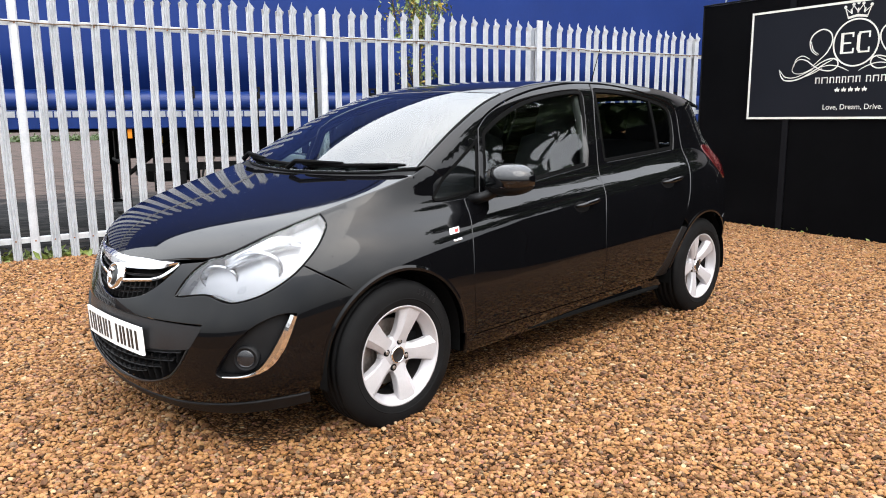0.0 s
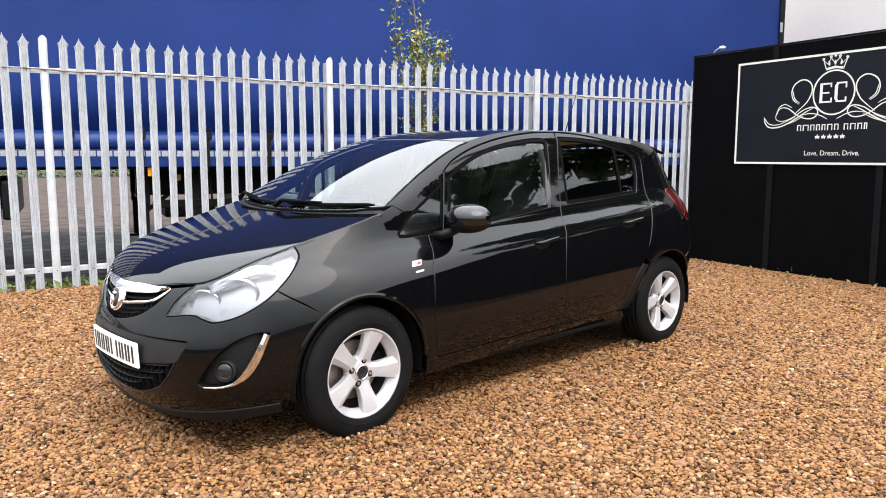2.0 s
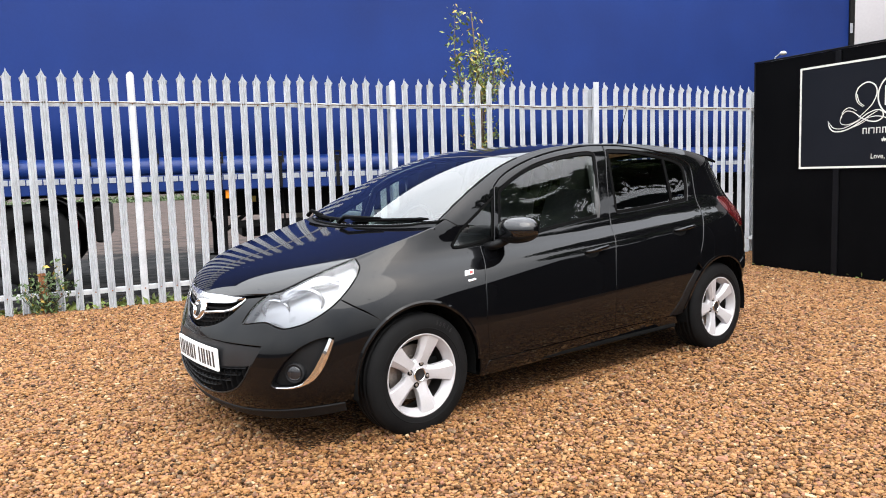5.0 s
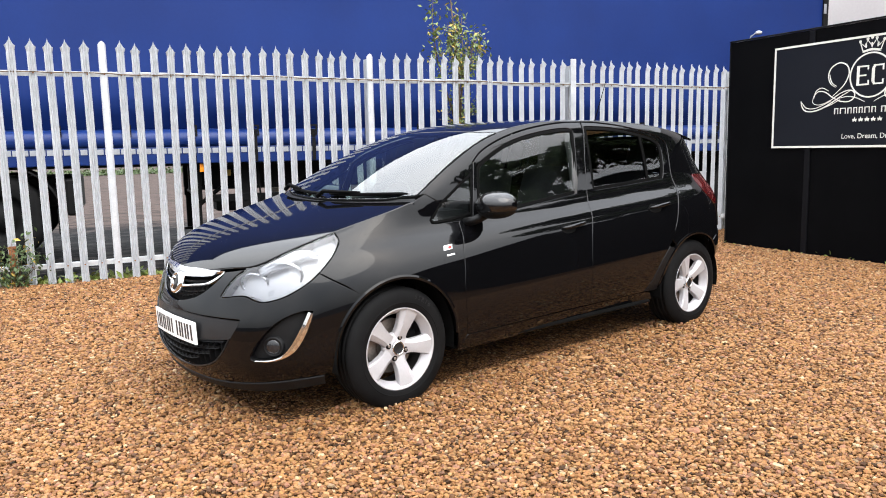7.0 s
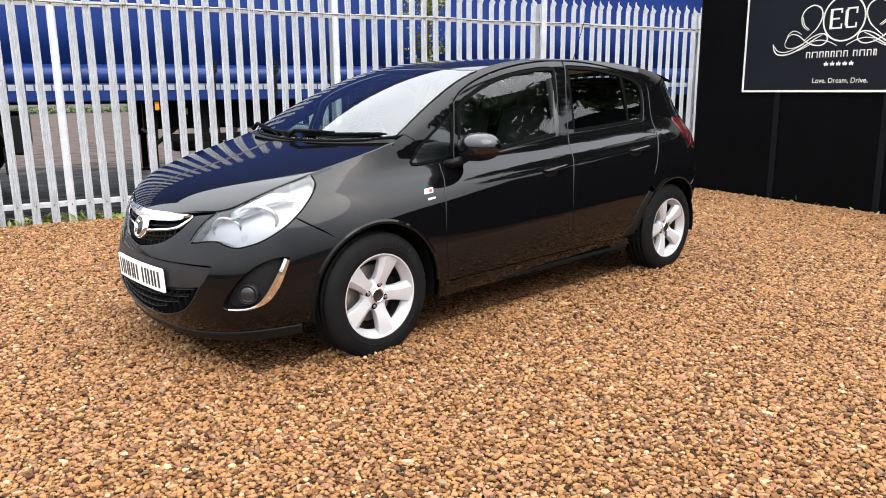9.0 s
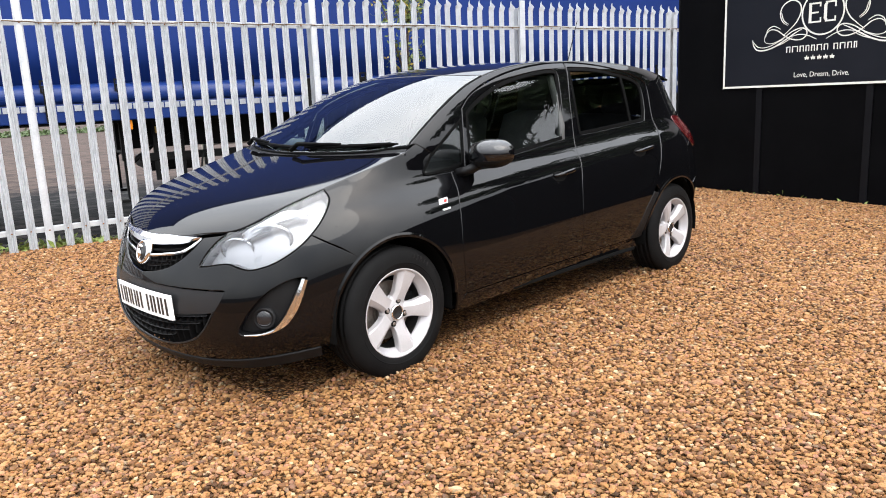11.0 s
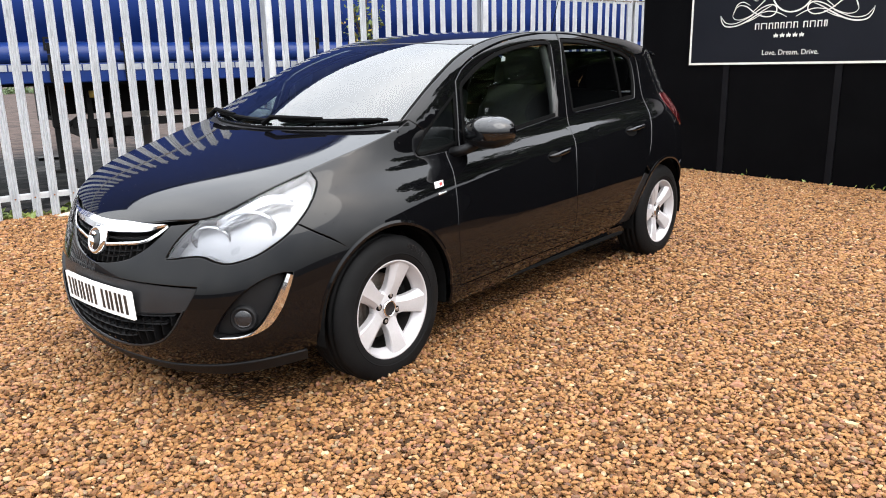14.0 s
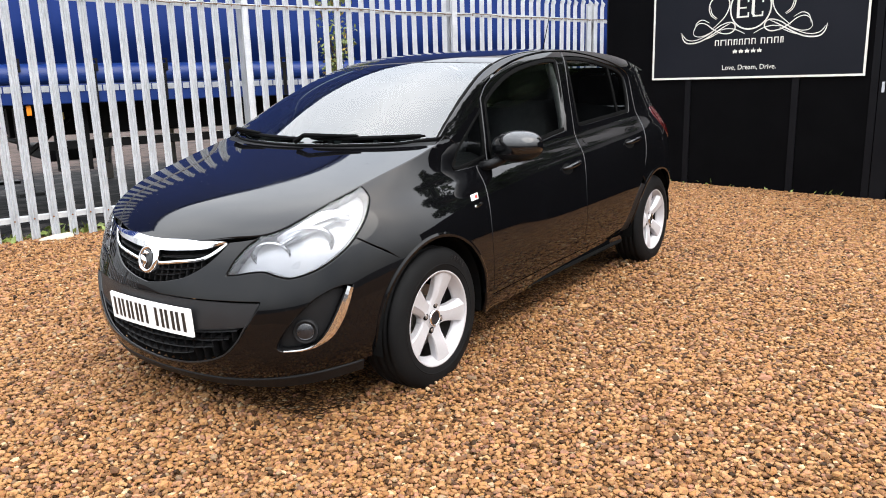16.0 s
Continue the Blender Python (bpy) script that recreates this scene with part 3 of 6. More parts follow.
part("corner_bracket", boxes((X1 - 0.03, X1 + 0.03, -0.045, -0.031, 3.55, 3.72), bevel=0.004), TAPE, trailer)
bm = bmesh.new()
section = [(0.20, 1.575), (0.10, 1.57), (0.02, 1.545), (-0.025, 1.50), (-0.04, 1.44), (-0.03, 1.38), (0.0, 1.345), (0.20, 1.345)]
ends = [[bm.verts.new((x, y + 0.006 * noise.noise(Vector((x * 1.3, y * 9, 0))), z)) for y, z in section] for x in np.linspace(X0, X1, 120)]
for a, b in zip(ends, ends[1:]):
    for j in range(len(section) - 1):
        bm.faces.new((a[j], a[j + 1], b[j + 1], b[j]))
bm.faces.new(ends[0]), bm.faces.new(ends[-1][::-1])
bmesh.ops.recalc_face_normals(bm, faces=bm.faces)
part("curtain_hem", bm, BLUE_PAINT, trailer, "glossy rolled blue hem", smooth=True)
part("side_rail", boxes((X0, X1, -0.015, 0.05, 1.13, 1.344), bevel=0.012), BLUE_PAINT, trailer)
tape_data = None
n_tape = 0
x = X0 + 0.05
while x < X1 - 0.1 and n_tape < 150:
    if tape_data is None:
        first = part("tape_block", boxes((-0.038, 0.038, -0.021, -0.0155, 1.262, 1.328)), TAPE, trailer)
        tape_data = first.data
        first.matrix_basis = pose(x, 0, 0)
    else:
        ob = new("tape_block", tape_data)
        ob.parent, ob.matrix_basis = trailer, pose(x, 0, 0)
    n_tape += 1
    x += 0.0915
strap_bm = boxes((-0.024, 0.024, -0.041, -0.032, 1.14, 1.55))
strap0 = part("strap", strap_bm, BLACK_STEEL, trailer, "black webbing strap")
buckle0 = part("buckle", boxes((-0.05, -0.03, -0.05, -0.03, 1.48, 1.62), (0.03, 0.05, -0.05, -0.03, 1.48, 1.62), (-0.03, 0.03, -0.05, -0.03, 1.60, 1.62), (-0.03, 0.03, -0.05, -0.03, 1.48, 1.495), (-0.03, 0.03, -0.047, -0.036, 1.53, 1.56)), BLACK_STEEL, trailer, "black steel buckle")
for i in range(-4, 14):
    x = -0.85 + 0.784 * i
    if i == -4:
        strap0.matrix_basis = buckle0.matrix_basis = pose(x, 0, 0)
        continue
    for src in (strap0, buckle0):
        ob = src.copy()
        scene.collection.objects.link(ob)
        ob.matrix_basis = pose(x, 0, 0)
part("chassis_beam", boxes((-0.1, X1 - 0.2, 0.7, 0.85, 0.75, 1.2), (-0.1, X1 - 0.2, 1.65, 1.8, 0.75, 1.2), bevel=0.01), BLACK_STEEL, trailer)
part("underfloor", boxes((X0, X1, 0.06, 2.45, 1.10, 1.195)), BLACK_STEEL, trailer)
def landing_leg(x, y):
    leg = part("landing_leg", boxes((x - 0.06, x + 0.06, y - 0.06, y + 0.06, 0.62, 1.15), (x - 0.045, x + 0.045, y - 0.045, y + 0.045, 0.14, 0.66), bevel=0.008), BLACK_STEEL, trailer)
    part("foot", boxes((x - 0.13, x + 0.13, y - 0.11, y + 0.11, 0.10, 0.139), bevel=0.008), BLACK_STEEL, leg)
landing_leg(-0.02, 0.42)
landing_leg(-0.02, 1.95)
part("brace", tube(bmesh.new(), [(-0.02, 0.42, 0.55), (0.55, 0.7, 0.95)], 0.028), BLACK_STEEL, trailer)
part("brace", tube(bmesh.new(), [(-0.02, 0.42, 0.70), (-0.02, 1.95, 0.70)], 0.03), BLACK_STEEL, trailer)
part("side_guard", boxes((0.30, 0.36, 0.35, 0.42, 0.35, 1.12), (0.55, 0.68, 0.35, 0.42, 0.35, 1.12), (0.12, 4.0, 0.34, 0.36, 0.60, 0.70), bevel=0.006), BLACK_STEEL, trailer)
part("spare_carrier", boxes((0.24, 0.9, 0.6, 1.9, 0.45, 0.62), bevel=0.03), BLACK_STEEL, trailer)
part("marker_lamp", boxes((-0.005, 0.045, 0.02, 0.05, 1.015, 1.125), bevel=0.006), ORANGE_LENS, trailer, "amber side marker lamp")
part("marker_lamp", boxes((3.3, 3.35, 0.02, 0.05, 1.015, 1.125), bevel=0.006), ORANGE_LENS, trailer, "amber side marker lamp")
part("plate", boxes((0.33, 0.42, 0.30, 0.33, 0.95, 1.03), bevel=0.004), shade("dull_yellow", (0.35, 0.22, 0.02), (0.45, 0.30, 0.04), 0.5), trailer, "small dull yellow plate")
part("hose", tube(bmesh.new(), [(0.78, 0.3, 1.1), (0.80, 0.28, 0.7), (0.74, 0.27, 0.5), (0.84, 0.27, 0.42), (0.9, 0.3, 0.7)], 0.014), RUBBER, trailer)
def road_wheel(x, y, r, parent):
    bm = lathe(bmesh.new(), [(r * 0.56, -0.13), (r * 0.62, -0.15), (r * 0.93, -0.15), (r, -0.11), (r, 0.11), (r * 0.93, 0.15), (r * 0.62, 0.15), (r * 0.56, 0.13)], 40)
    w = part("wheel", bm, RUBBER, parent, "worn black lorry tyre", smooth=True)
    w.matrix_basis = pose(x, y, r)
    hub = lathe(bmesh.new(), [(r * 0.56, -0.12), (r * 0.5, -0.06), (r * 0.3, -0.03), (r * 0.26, -0.10), (0, -0.11)], 40)
    part("rim", hub, BLACK_STEEL, w, smooth=True)
for x in (6.6, 7.9, 9.2):
    road_wheel(x, 0.3, 0.50, trailer)
    road_wheel(x, 2.2, 0.50, trailer)

# the tractor that pulls it
tractor = thing("lorry_tractor", "rear of a dark lorry tractor unit under the trailer", "lorry", TRAILER)
for y in (0.25, 2.2):
    road_wheel(-2.32, y, 0.52, tractor)
def flap_shape(y):
    bm = bmesh.new()
    arc = [(-2.32 + 0.66 * math.cos(a), 0.53 + 0.62 * math.sin(a)) for a in (math.radians(d) for d in range(-8, 150, 8))]
    rows = [[bm.verts.new((x, yy, z)) for yy in (y - 0.3, y + 0.3)] for x, z in arc]
    for a, b in zip(rows, rows[1:]):
        bm.faces.new((a[0], b[0], b[1], a[1]))
    bm.normal_update()
    bmesh.ops.solidify(bm, geom=bm.faces[:], thickness=0.02)
    return bm
part("mudguard", flap_shape(0.3), RUBBER, tractor, smooth=True)
part("mudflap", boxes((-1.70, -1.66, -0.02, 0.6, 0.30, 0.62), bevel=0.015), RUBBER, tractor)
part("chassis", boxes((-3.6, -1.52, 0.5, 1.9, 0.62, 1.0), bevel=0.03), BLACK_STEEL, tractor)
part("crossmember", boxes((-1.60, -1.48, 0.05, 2.3, 0.52, 0.98), bevel=0.03), BLACK_STEEL, tractor)
part("tail_lamp", boxes((-1.84, -1.78, 0.03, 0.05, 0.70, 0.82), bevel=0.006), RED_LENS, tractor)

# ---- timber barrier in the yard ----
BARRIER = pose(2.83, 8.4, 0, 0, 0, -16.7)
barrier = thing("timber_barrier", "pale weathered timber post-and-rail barrier in the yard", "barrier", BARRIER)
for x in (0, 1.0, 2.1, 3.2, 4.3, 5.4):
    part("post", boxes((x - 0.07, x + 0.07, 0, 0.12, -0.1, 0.79), bevel=0.01), WOOD, barrier)
for z0, z1 in ((0.62, 0.75), (0.44, 0.55)):
    part("rail", boxes((0.0, 6.0, -0.045, -0.002, z0, z1), bevel=0.008), WOOD, barrier)

# ---- far edges of the yard ----
def leaves(count, place, size, seed, yellow=0.0, material=None):
    """Many small folded leaves as one bmesh."""
    bm = bmesh.new()
    r = random.Random(seed)
    for _ in range(count):
        p = Vector(place(r))
        s = size * r.uniform(0.6, 1.3)
        m = Matrix.Translation(p) @ Euler((r.uniform(-1.2, 1.2), r.uniform(-1.2, 1.2), r.uniform(0, 6.3))).to_matrix().to_4x4()
        q = [m @ Vector(c) for c in ((-s, 0, 0), (0, -s * 0.45, s * 0.12), (s, 0, 0), (0, s * 0.45, s * 0.12))]
        v = [bm.verts.new(c) for c in q]
        bm.faces.new((v[0], v[1], v[2]))
        bm.faces.new((v[0], v[2], v[3]))
    return bm
def ellipsoid_clumps(centres):
    def place(r):
        c, rad = r.choice(centres)
        while True:
            d = Vector((r.uniform(-1, 1), r.uniform(-1, 1), r.uniform(-1, 1)))
            if 0.35 < d.length < 1:
                return (c[0] + d.x * rad, c[1] + d.y * rad, c[2] + d.z * rad * 0.8)
    return place

hedge_bm = leaves(14000, lambda r: (r.uniform(-8, 40), 48 + r.uniform(-1, 1), abs(r.gauss(0, 0.16)) - 0.05), 0.10, 3)
tagged(part("hedge", hedge_bm, LEAF_DARK), "low dark green hedge at the far end of the yard", "hedge", kind="stuff")

wall_bm = boxes((13.4, 40, -6, 9, -0.1, 9.0), bevel=0.03)
pale = tagged(part("building", wall_bm, PALE_WALL), "tall pale clad building beyond the hoarding", "building")

# ---- car: the shape of its skin ----
class Curve:
    """A natural cubic spline through (x, y) pairs."""
    def __init__(self, xs, ys):
        self.x, self.y = np.array(xs, float), np.array(ys, float)
        h = np.diff(self.x)
        n = len(xs)
        a, r = np.eye(n), np.zeros((n,) + self.y.shape[1:])
        for i in range(1, n - 1):
            a[i, i - 1:i + 2] = h[i - 1], 2 * (h[i - 1] + h[i]), h[i]
            r[i] = 6 * ((self.y[i + 1] - self.y[i]) / h[i] - (self.y[i] - self.y[i - 1]) / h[i - 1])
        self.m = np.linalg.solve(a, r)

    def __call__(self, t):
        t = np.clip(np.asarray(t, float), self.x[0] - 0.2, self.x[-1] + 0.2)
        i = np.clip(np.searchsorted(self.x, t) - 1, 0, len(self.x) - 2)
        h = self.x[i + 1] - self.x[i]
        u, v = (self.x[i + 1] - t) / h, (t - self.x[i]) / h
        if self.y.ndim > 1:
            u, v, h = u[..., None], v[..., None], h[..., None]
        return u * self.y[i] + v * self.y[i + 1] + ((u ** 3 - u) * self.m[i] + (v ** 3 - v) * self.m[i + 1]) * h * h / 6

# the plan outline at bumper height, nose to tail: x and half width
PLAN = [(-2.056, 0), (-2.049, 0.15), (-2.029, 0.29), (-1.990, 0.43), (-1.920, 0.575), (-1.825, 0.675), (-1.69, 0.752), (-1.50, 0.815), (-1.2555, 0.850),
        (-0.93, 0.843), (-0.5, 0.830), (0, 0.824), (0.5, 0.828), (0.9, 0.838), (1.2555, 0.852), (1.48, 0.838), (1.66, 0.775), (1.79, 0.66), (1.86, 0.48), (1.895, 0.25), (1.905, 0)]
plan_pts = np.array([(-2.045, -0.2)] + PLAN + [(1.895, -0.25)])
plan_s = np.concatenate([[0], np.cumsum(np.hypot(*np.diff(plan_pts, axis=0).T))])
plan_s -= plan_s[12]                                     # zero abreast of the middle of the wheelbase
plan_curve = Curve(plan_s, plan_pts)
P_NOSE, P_TAIL = plan_s[1], plan_s[-2]

def shoulder(p):
    return 0.868 + 0.058 * (p + 0.75)

# sideways offset of the skin from the plan outline at heights about the shoulder line, station by station
LEVELS = [-0.70, -0.62, -0.52, -0.42, -0.30, -0.20, -0.13, -0.08, -0.04, 0, 0.05, 0.12, 0.25, 0.40, 0.55]
STATIONS = {
    -2.95: [-0.14, -0.070, -0.015, 0.0, -0.002, -0.022, -0.055, -0.083, -0.118, -0.19, -0.27, -0.40, -0.65, -0.95, -1.25],
    -2.50: [-0.14, -0.07, -0.018, 0.0, -0.003, -0.028, -0.056, -0.083, -0.118, -0.18, -0.26, -0.38, -0.62, -0.92, -1.2],
    -2.08: [-0.12, -0.065, -0.012, 0.0, -0.008, -0.036, -0.060, -0.084, -0.110, -0.15, -0.21, -0.30, -0.50, -0.75, -1.0],
    -1.62: [-0.10, -0.060, -0.010, 0.0, -0.003, -0.016, -0.034, -0.056, -0.080, -0.112, -0.155, -0.24, -0.36, -0.50, -0.65],
    -1.15: [-0.075, -0.035, -0.008, 0.0, -0.004, -0.016, -0.036, -0.060, -0.088, -0.120, -0.144, -0.166, -0.205, -0.252, -0.312],
    -0.60: [-0.080, -0.040, -0.012, 0.0, -0.006, -0.018, -0.036, -0.057, -0.086, -0.119, -0.142, -0.162, -0.198, -0.244, -0.304],
    0.20: [-0.080, -0.040, -0.012, 0.0, -0.006, -0.018, -0.036, -0.057, -0.086, -0.119, -0.142, -0.162, -0.198, -0.244, -0.304],
    0.95: [-0.080, -0.040, -0.012, 0.0, -0.004, -0.014, -0.030, -0.050, -0.078, -0.112, -0.140, -0.162, -0.200, -0.248, -0.310],
    1.50: [-0.080, -0.040, -0.008, 0.0, -0.004, -0.014, -0.030, -0.048, -0.072, -0.102, -0.134, -0.166, -0.215, -0.28, -0.36],
    2.10: [-0.090, -0.045, -0.008, 0.0, -0.004, -0.020, -0.042, -0.065, -0.090, -0.118, -0.155, -0.21, -0.31, -0.43, -0.56],
    2.60: [-0.10, -0.05, -0.008, 0.0, -0.004, -0.022, -0.045, -0.07, -0.095, -0.125, -0.16, -0.22, -0.33, -0.46, -0.6],
}
skin_p = np.array(sorted(STATIONS))
skin_d = Curve(skin_p, np.array([STATIONS[k] for k in sorted(STATIONS)]))

# edge of bonnet, screen and roof along the car, and the middle line
EDGE_X = [-1.06, -1.028, -0.877, -0.736, -0.482, -0.245, 0.0, 0.35, 0.75, 1.15, 1.45, 1.62]
EDGE_Z = [1.002, 1.020, 1.106, 1.182, 1.296, 1.366, 1.405, 1.422, 1.417, 1.384, 1.328, 1.285]
edge_z = Curve(EDGE_X, EDGE_Z)

def skin(p, z):
    """The body side, from the nose round to the tail: place (x, outward, z) for arrays of p and z."""
    p, z = np.asarray(p, float), np.asarray(z, float)
    rows = skin_d(np.clip(p, skin_p[0], skin_p[-1]))
    w = np.clip(z - shoulder(np.clip(p, -2.2, 2.0)), LEVELS[0], LEVELS[-1])
    level = Curve(LEVELS, np.moveaxis(rows, -1, 0).reshape(len(LEVELS), -1)) if rows.ndim > 1 else Curve(LEVELS, rows)
    if rows.ndim > 1:
        i = np.clip(np.searchsorted(level.x, w) - 1, 0, len(LEVELS) - 2)
        h = level.x[i + 1] - level.x[i]
        u, v = (level.x[i + 1] - w) / h, (w - level.x[i]) / h
        k = np.arange(len(w))
        d = u * level.y[i, k] + v * level.y[i + 1, k] + ((u ** 3 - u) * level.m[i, k] + (v ** 3 - v) * level.m[i + 1, k]) * h * h / 6
    else:
        d = level(w)
    c = plan_curve(p)
    roll = np.clip(1 - (edge_z(c[..., 0]) - z) / 0.075, 0, 1.3) * (0.5 + 0.5 * np.tanh((p + 1.0) / 0.09)) * (0.5 + 0.5 * np.tanh((1.45 - p) / 0.09))
    d = d - 0.020 * roll ** 2
    t = plan_curve(p + 1e-4) - plan_curve(p - 1e-4)
    t = t / np.linalg.norm(t, axis=-1, keepdims=True)
    n = np.stack([-t[..., 1], t[..., 0]], -1)            # outward: nose -x, side +y
    q = c + n * d[..., None]
    return np.stack([q[..., 0], q[..., 1], z], -1)

roof_mid = Curve([-1.20, -1.0, -0.75, -0.50, -0.30, -0.05, 0.3, 0.7, 1.1, 1.45, 1.62], [0.985, 1.095, 1.222, 1.328, 1.390, 1.424, 1.440, 1.440, 1.429, 1.390, 1.36])

# rim of the bonnet along the outline, nose to screen
bonnet_rim = Curve([-2.60, -2.40, -2.20, -2.07, -1.90, -1.74, -1.58, -1.39, -1.25, -1.04, -0.96], [0.702, 0.708, 0.714, 0.732, 0.787, 0.840, 0.872, 0.916, 0.953, 1.005, 1.025])

def side_p(x):
    """The outline's p for a place x along the side."""
    ps = np.linspace(-2.6, 2.2, 800)
    return np.interp(x, plan_curve(ps)[:, 0], ps)

edge_x = np.linspace(-1.06, 1.62, 200)
edge_pts = skin(side_p(edge_x), edge_z(edge_x))
edge_w = Curve(edge_pts[::8, 0], edge_pts[::8, 1])

def roof(x, y):
    """Screen and roof: height over a plan place."""
    u = np.abs(y) / edge_w(x)
    e = edge_z(x)
    return np.stack([x, y, e + (roof_mid(x) - e) * (1 - u ** 2.4)], -1)

rim_p = np.linspace(P_NOSE, -1.0, 160)
rim_pts = skin(rim_p, bonnet_rim(rim_p))
bonnet_mid = Curve([-1.976, -1.95, -1.87, -1.72, -1.5, -1.3, -1.15, -1.0], [0.702, 0.732, 0.783, 0.846, 0.915, 0.963, 0.995, 1.025])

def bonnet_terms(x, y):
    lead = np.exp(-np.maximum(x + 1.976 - 0.40 * y * y, -0.05) / 0.10)
    return np.stack([np.ones_like(x), x, x * x, x ** 3, y * y, x * y * y, lead, lead * y * y], -1)

mid_x = np.linspace(-1.976, -1.1, 60)
fit_x = np.concatenate([rim_pts[:, 0], mid_x])
fit_y = np.concatenate([rim_pts[:, 1], 0 * mid_x])
fit_z = np.concatenate([rim_pts[:, 2], bonnet_mid(mid_x)])
bonnet_fit = np.linalg.lstsq(bonnet_terms(fit_x, fit_y), fit_z, rcond=None)[0]

def bonnet(x, y):
    """Bonnet: a smooth crowned sheet over a plan place."""
    return np.stack([x, y, bonnet_terms(x, y) @ bonnet_fit], -1)

# the rim is where that sheet meets the wings and the nose
rim_z = bonnet_rim(rim_p)
for _ in range(25):
    s = skin(rim_p, rim_z)
    rim_z = 0.5 * rim_z + 0.5 * bonnet(s[:, 0], s[:, 1])[:, 2]
bonnet_rim = Curve(rim_p[::9], rim_z[::9])
rim_pts = skin(rim_p, bonnet_rim(rim_p))

# ---- car: panels cut from the skin ----
from mathutils.geometry import delaunay_2d_cdt

def smooth_line(points, step=0.012, closed=True):
    """A polygon through points; a third value of 1 marks a sharp corner."""
    pts = [(p[0], p[1], len(p) > 2) for p in points]
    k, out = len(pts), []
    for i in range(k if closed else k - 1):
        p1, p2 = pts[i], pts[(i + 1) % k]
        a, b = np.array(p1[:2]), np.array(p2[:2])
        p0 = np.array(pts[i - 1][:2]) if (closed or i > 0) and not p1[2] else 2 * a - b
        p3 = np.array(pts[(i + 2) % k][:2]) if (closed or i + 2 < k) and not p2[2] else 2 * b - a
        length = np.hypot(*(b - a))
        n = max(1, int(length / step))
        da, db = np.hypot(*(a - p0)) or 1, np.hypot(*(p3 - b)) or 1
        ta = (b - a) if p1[2] else (b - p0) / (da + length) * length
        tb = (b - a) if p2[2] else (p3 - a) / (db + length) * length
        for s in range(n):
            t = s / n
            out.append((2 * t ** 3 - 3 * t * t + 1) * a + (t ** 3 - 2 * t * t + t) * ta + (3 * t * t - 2 * t ** 3) * b + (t ** 3 - t * t) * tb)
    if not closed:
        out.append(np.array(pts[-1][:2]))
    return np.array(out)

def area2(poly):
    x, y = poly.T
    return np.sum(x * np.roll(y, -1) - np.roll(x, -1) * y)

def inset(poly, d):
    """The polygon, drawn in by d."""
    poly = poly if area2(poly) > 0 else poly[::-1]
    t = np.roll(poly, -1, 0) - np.roll(poly, 1, 0)
    t /= np.linalg.norm(t, axis=1, keepdims=True) + 1e-9
    return poly + d * np.stack([-t[:, 1], t[:, 0]], 1)

def within(pts, poly):
    x, y = pts[:, 0][:, None], pts[:, 1][:, None]
    x1, y1 = poly[:, 0][None], poly[:, 1][None]
    x2, y2 = np.roll(poly[:, 0], -1)[None], np.roll(poly[:, 1], -1)[None]
    cross = ((y1 > y) != (y2 > y)) & (x < (x2 - x1) * (y - y1) / (y2 - y1 + 1e-12) + x1)
    return cross.sum(1) % 2 == 1

def skin_full(p, z):
    """The skin on both sides of the nose: p beyond the nose is the far side."""
    far = p < P_NOSE
    s = skin(np.where(far, 2 * P_NOSE - p, p), z)
    s[..., 1] = np.where(far, s[..., 1], -s[..., 1])
    return s

def skin_tail(p, z):
    far = p > P_TAIL
    s = skin(np.where(far, 2 * P_TAIL - p, p), z)
    s[..., 1] = np.where(far, s[..., 1], -s[..., 1])
    return s

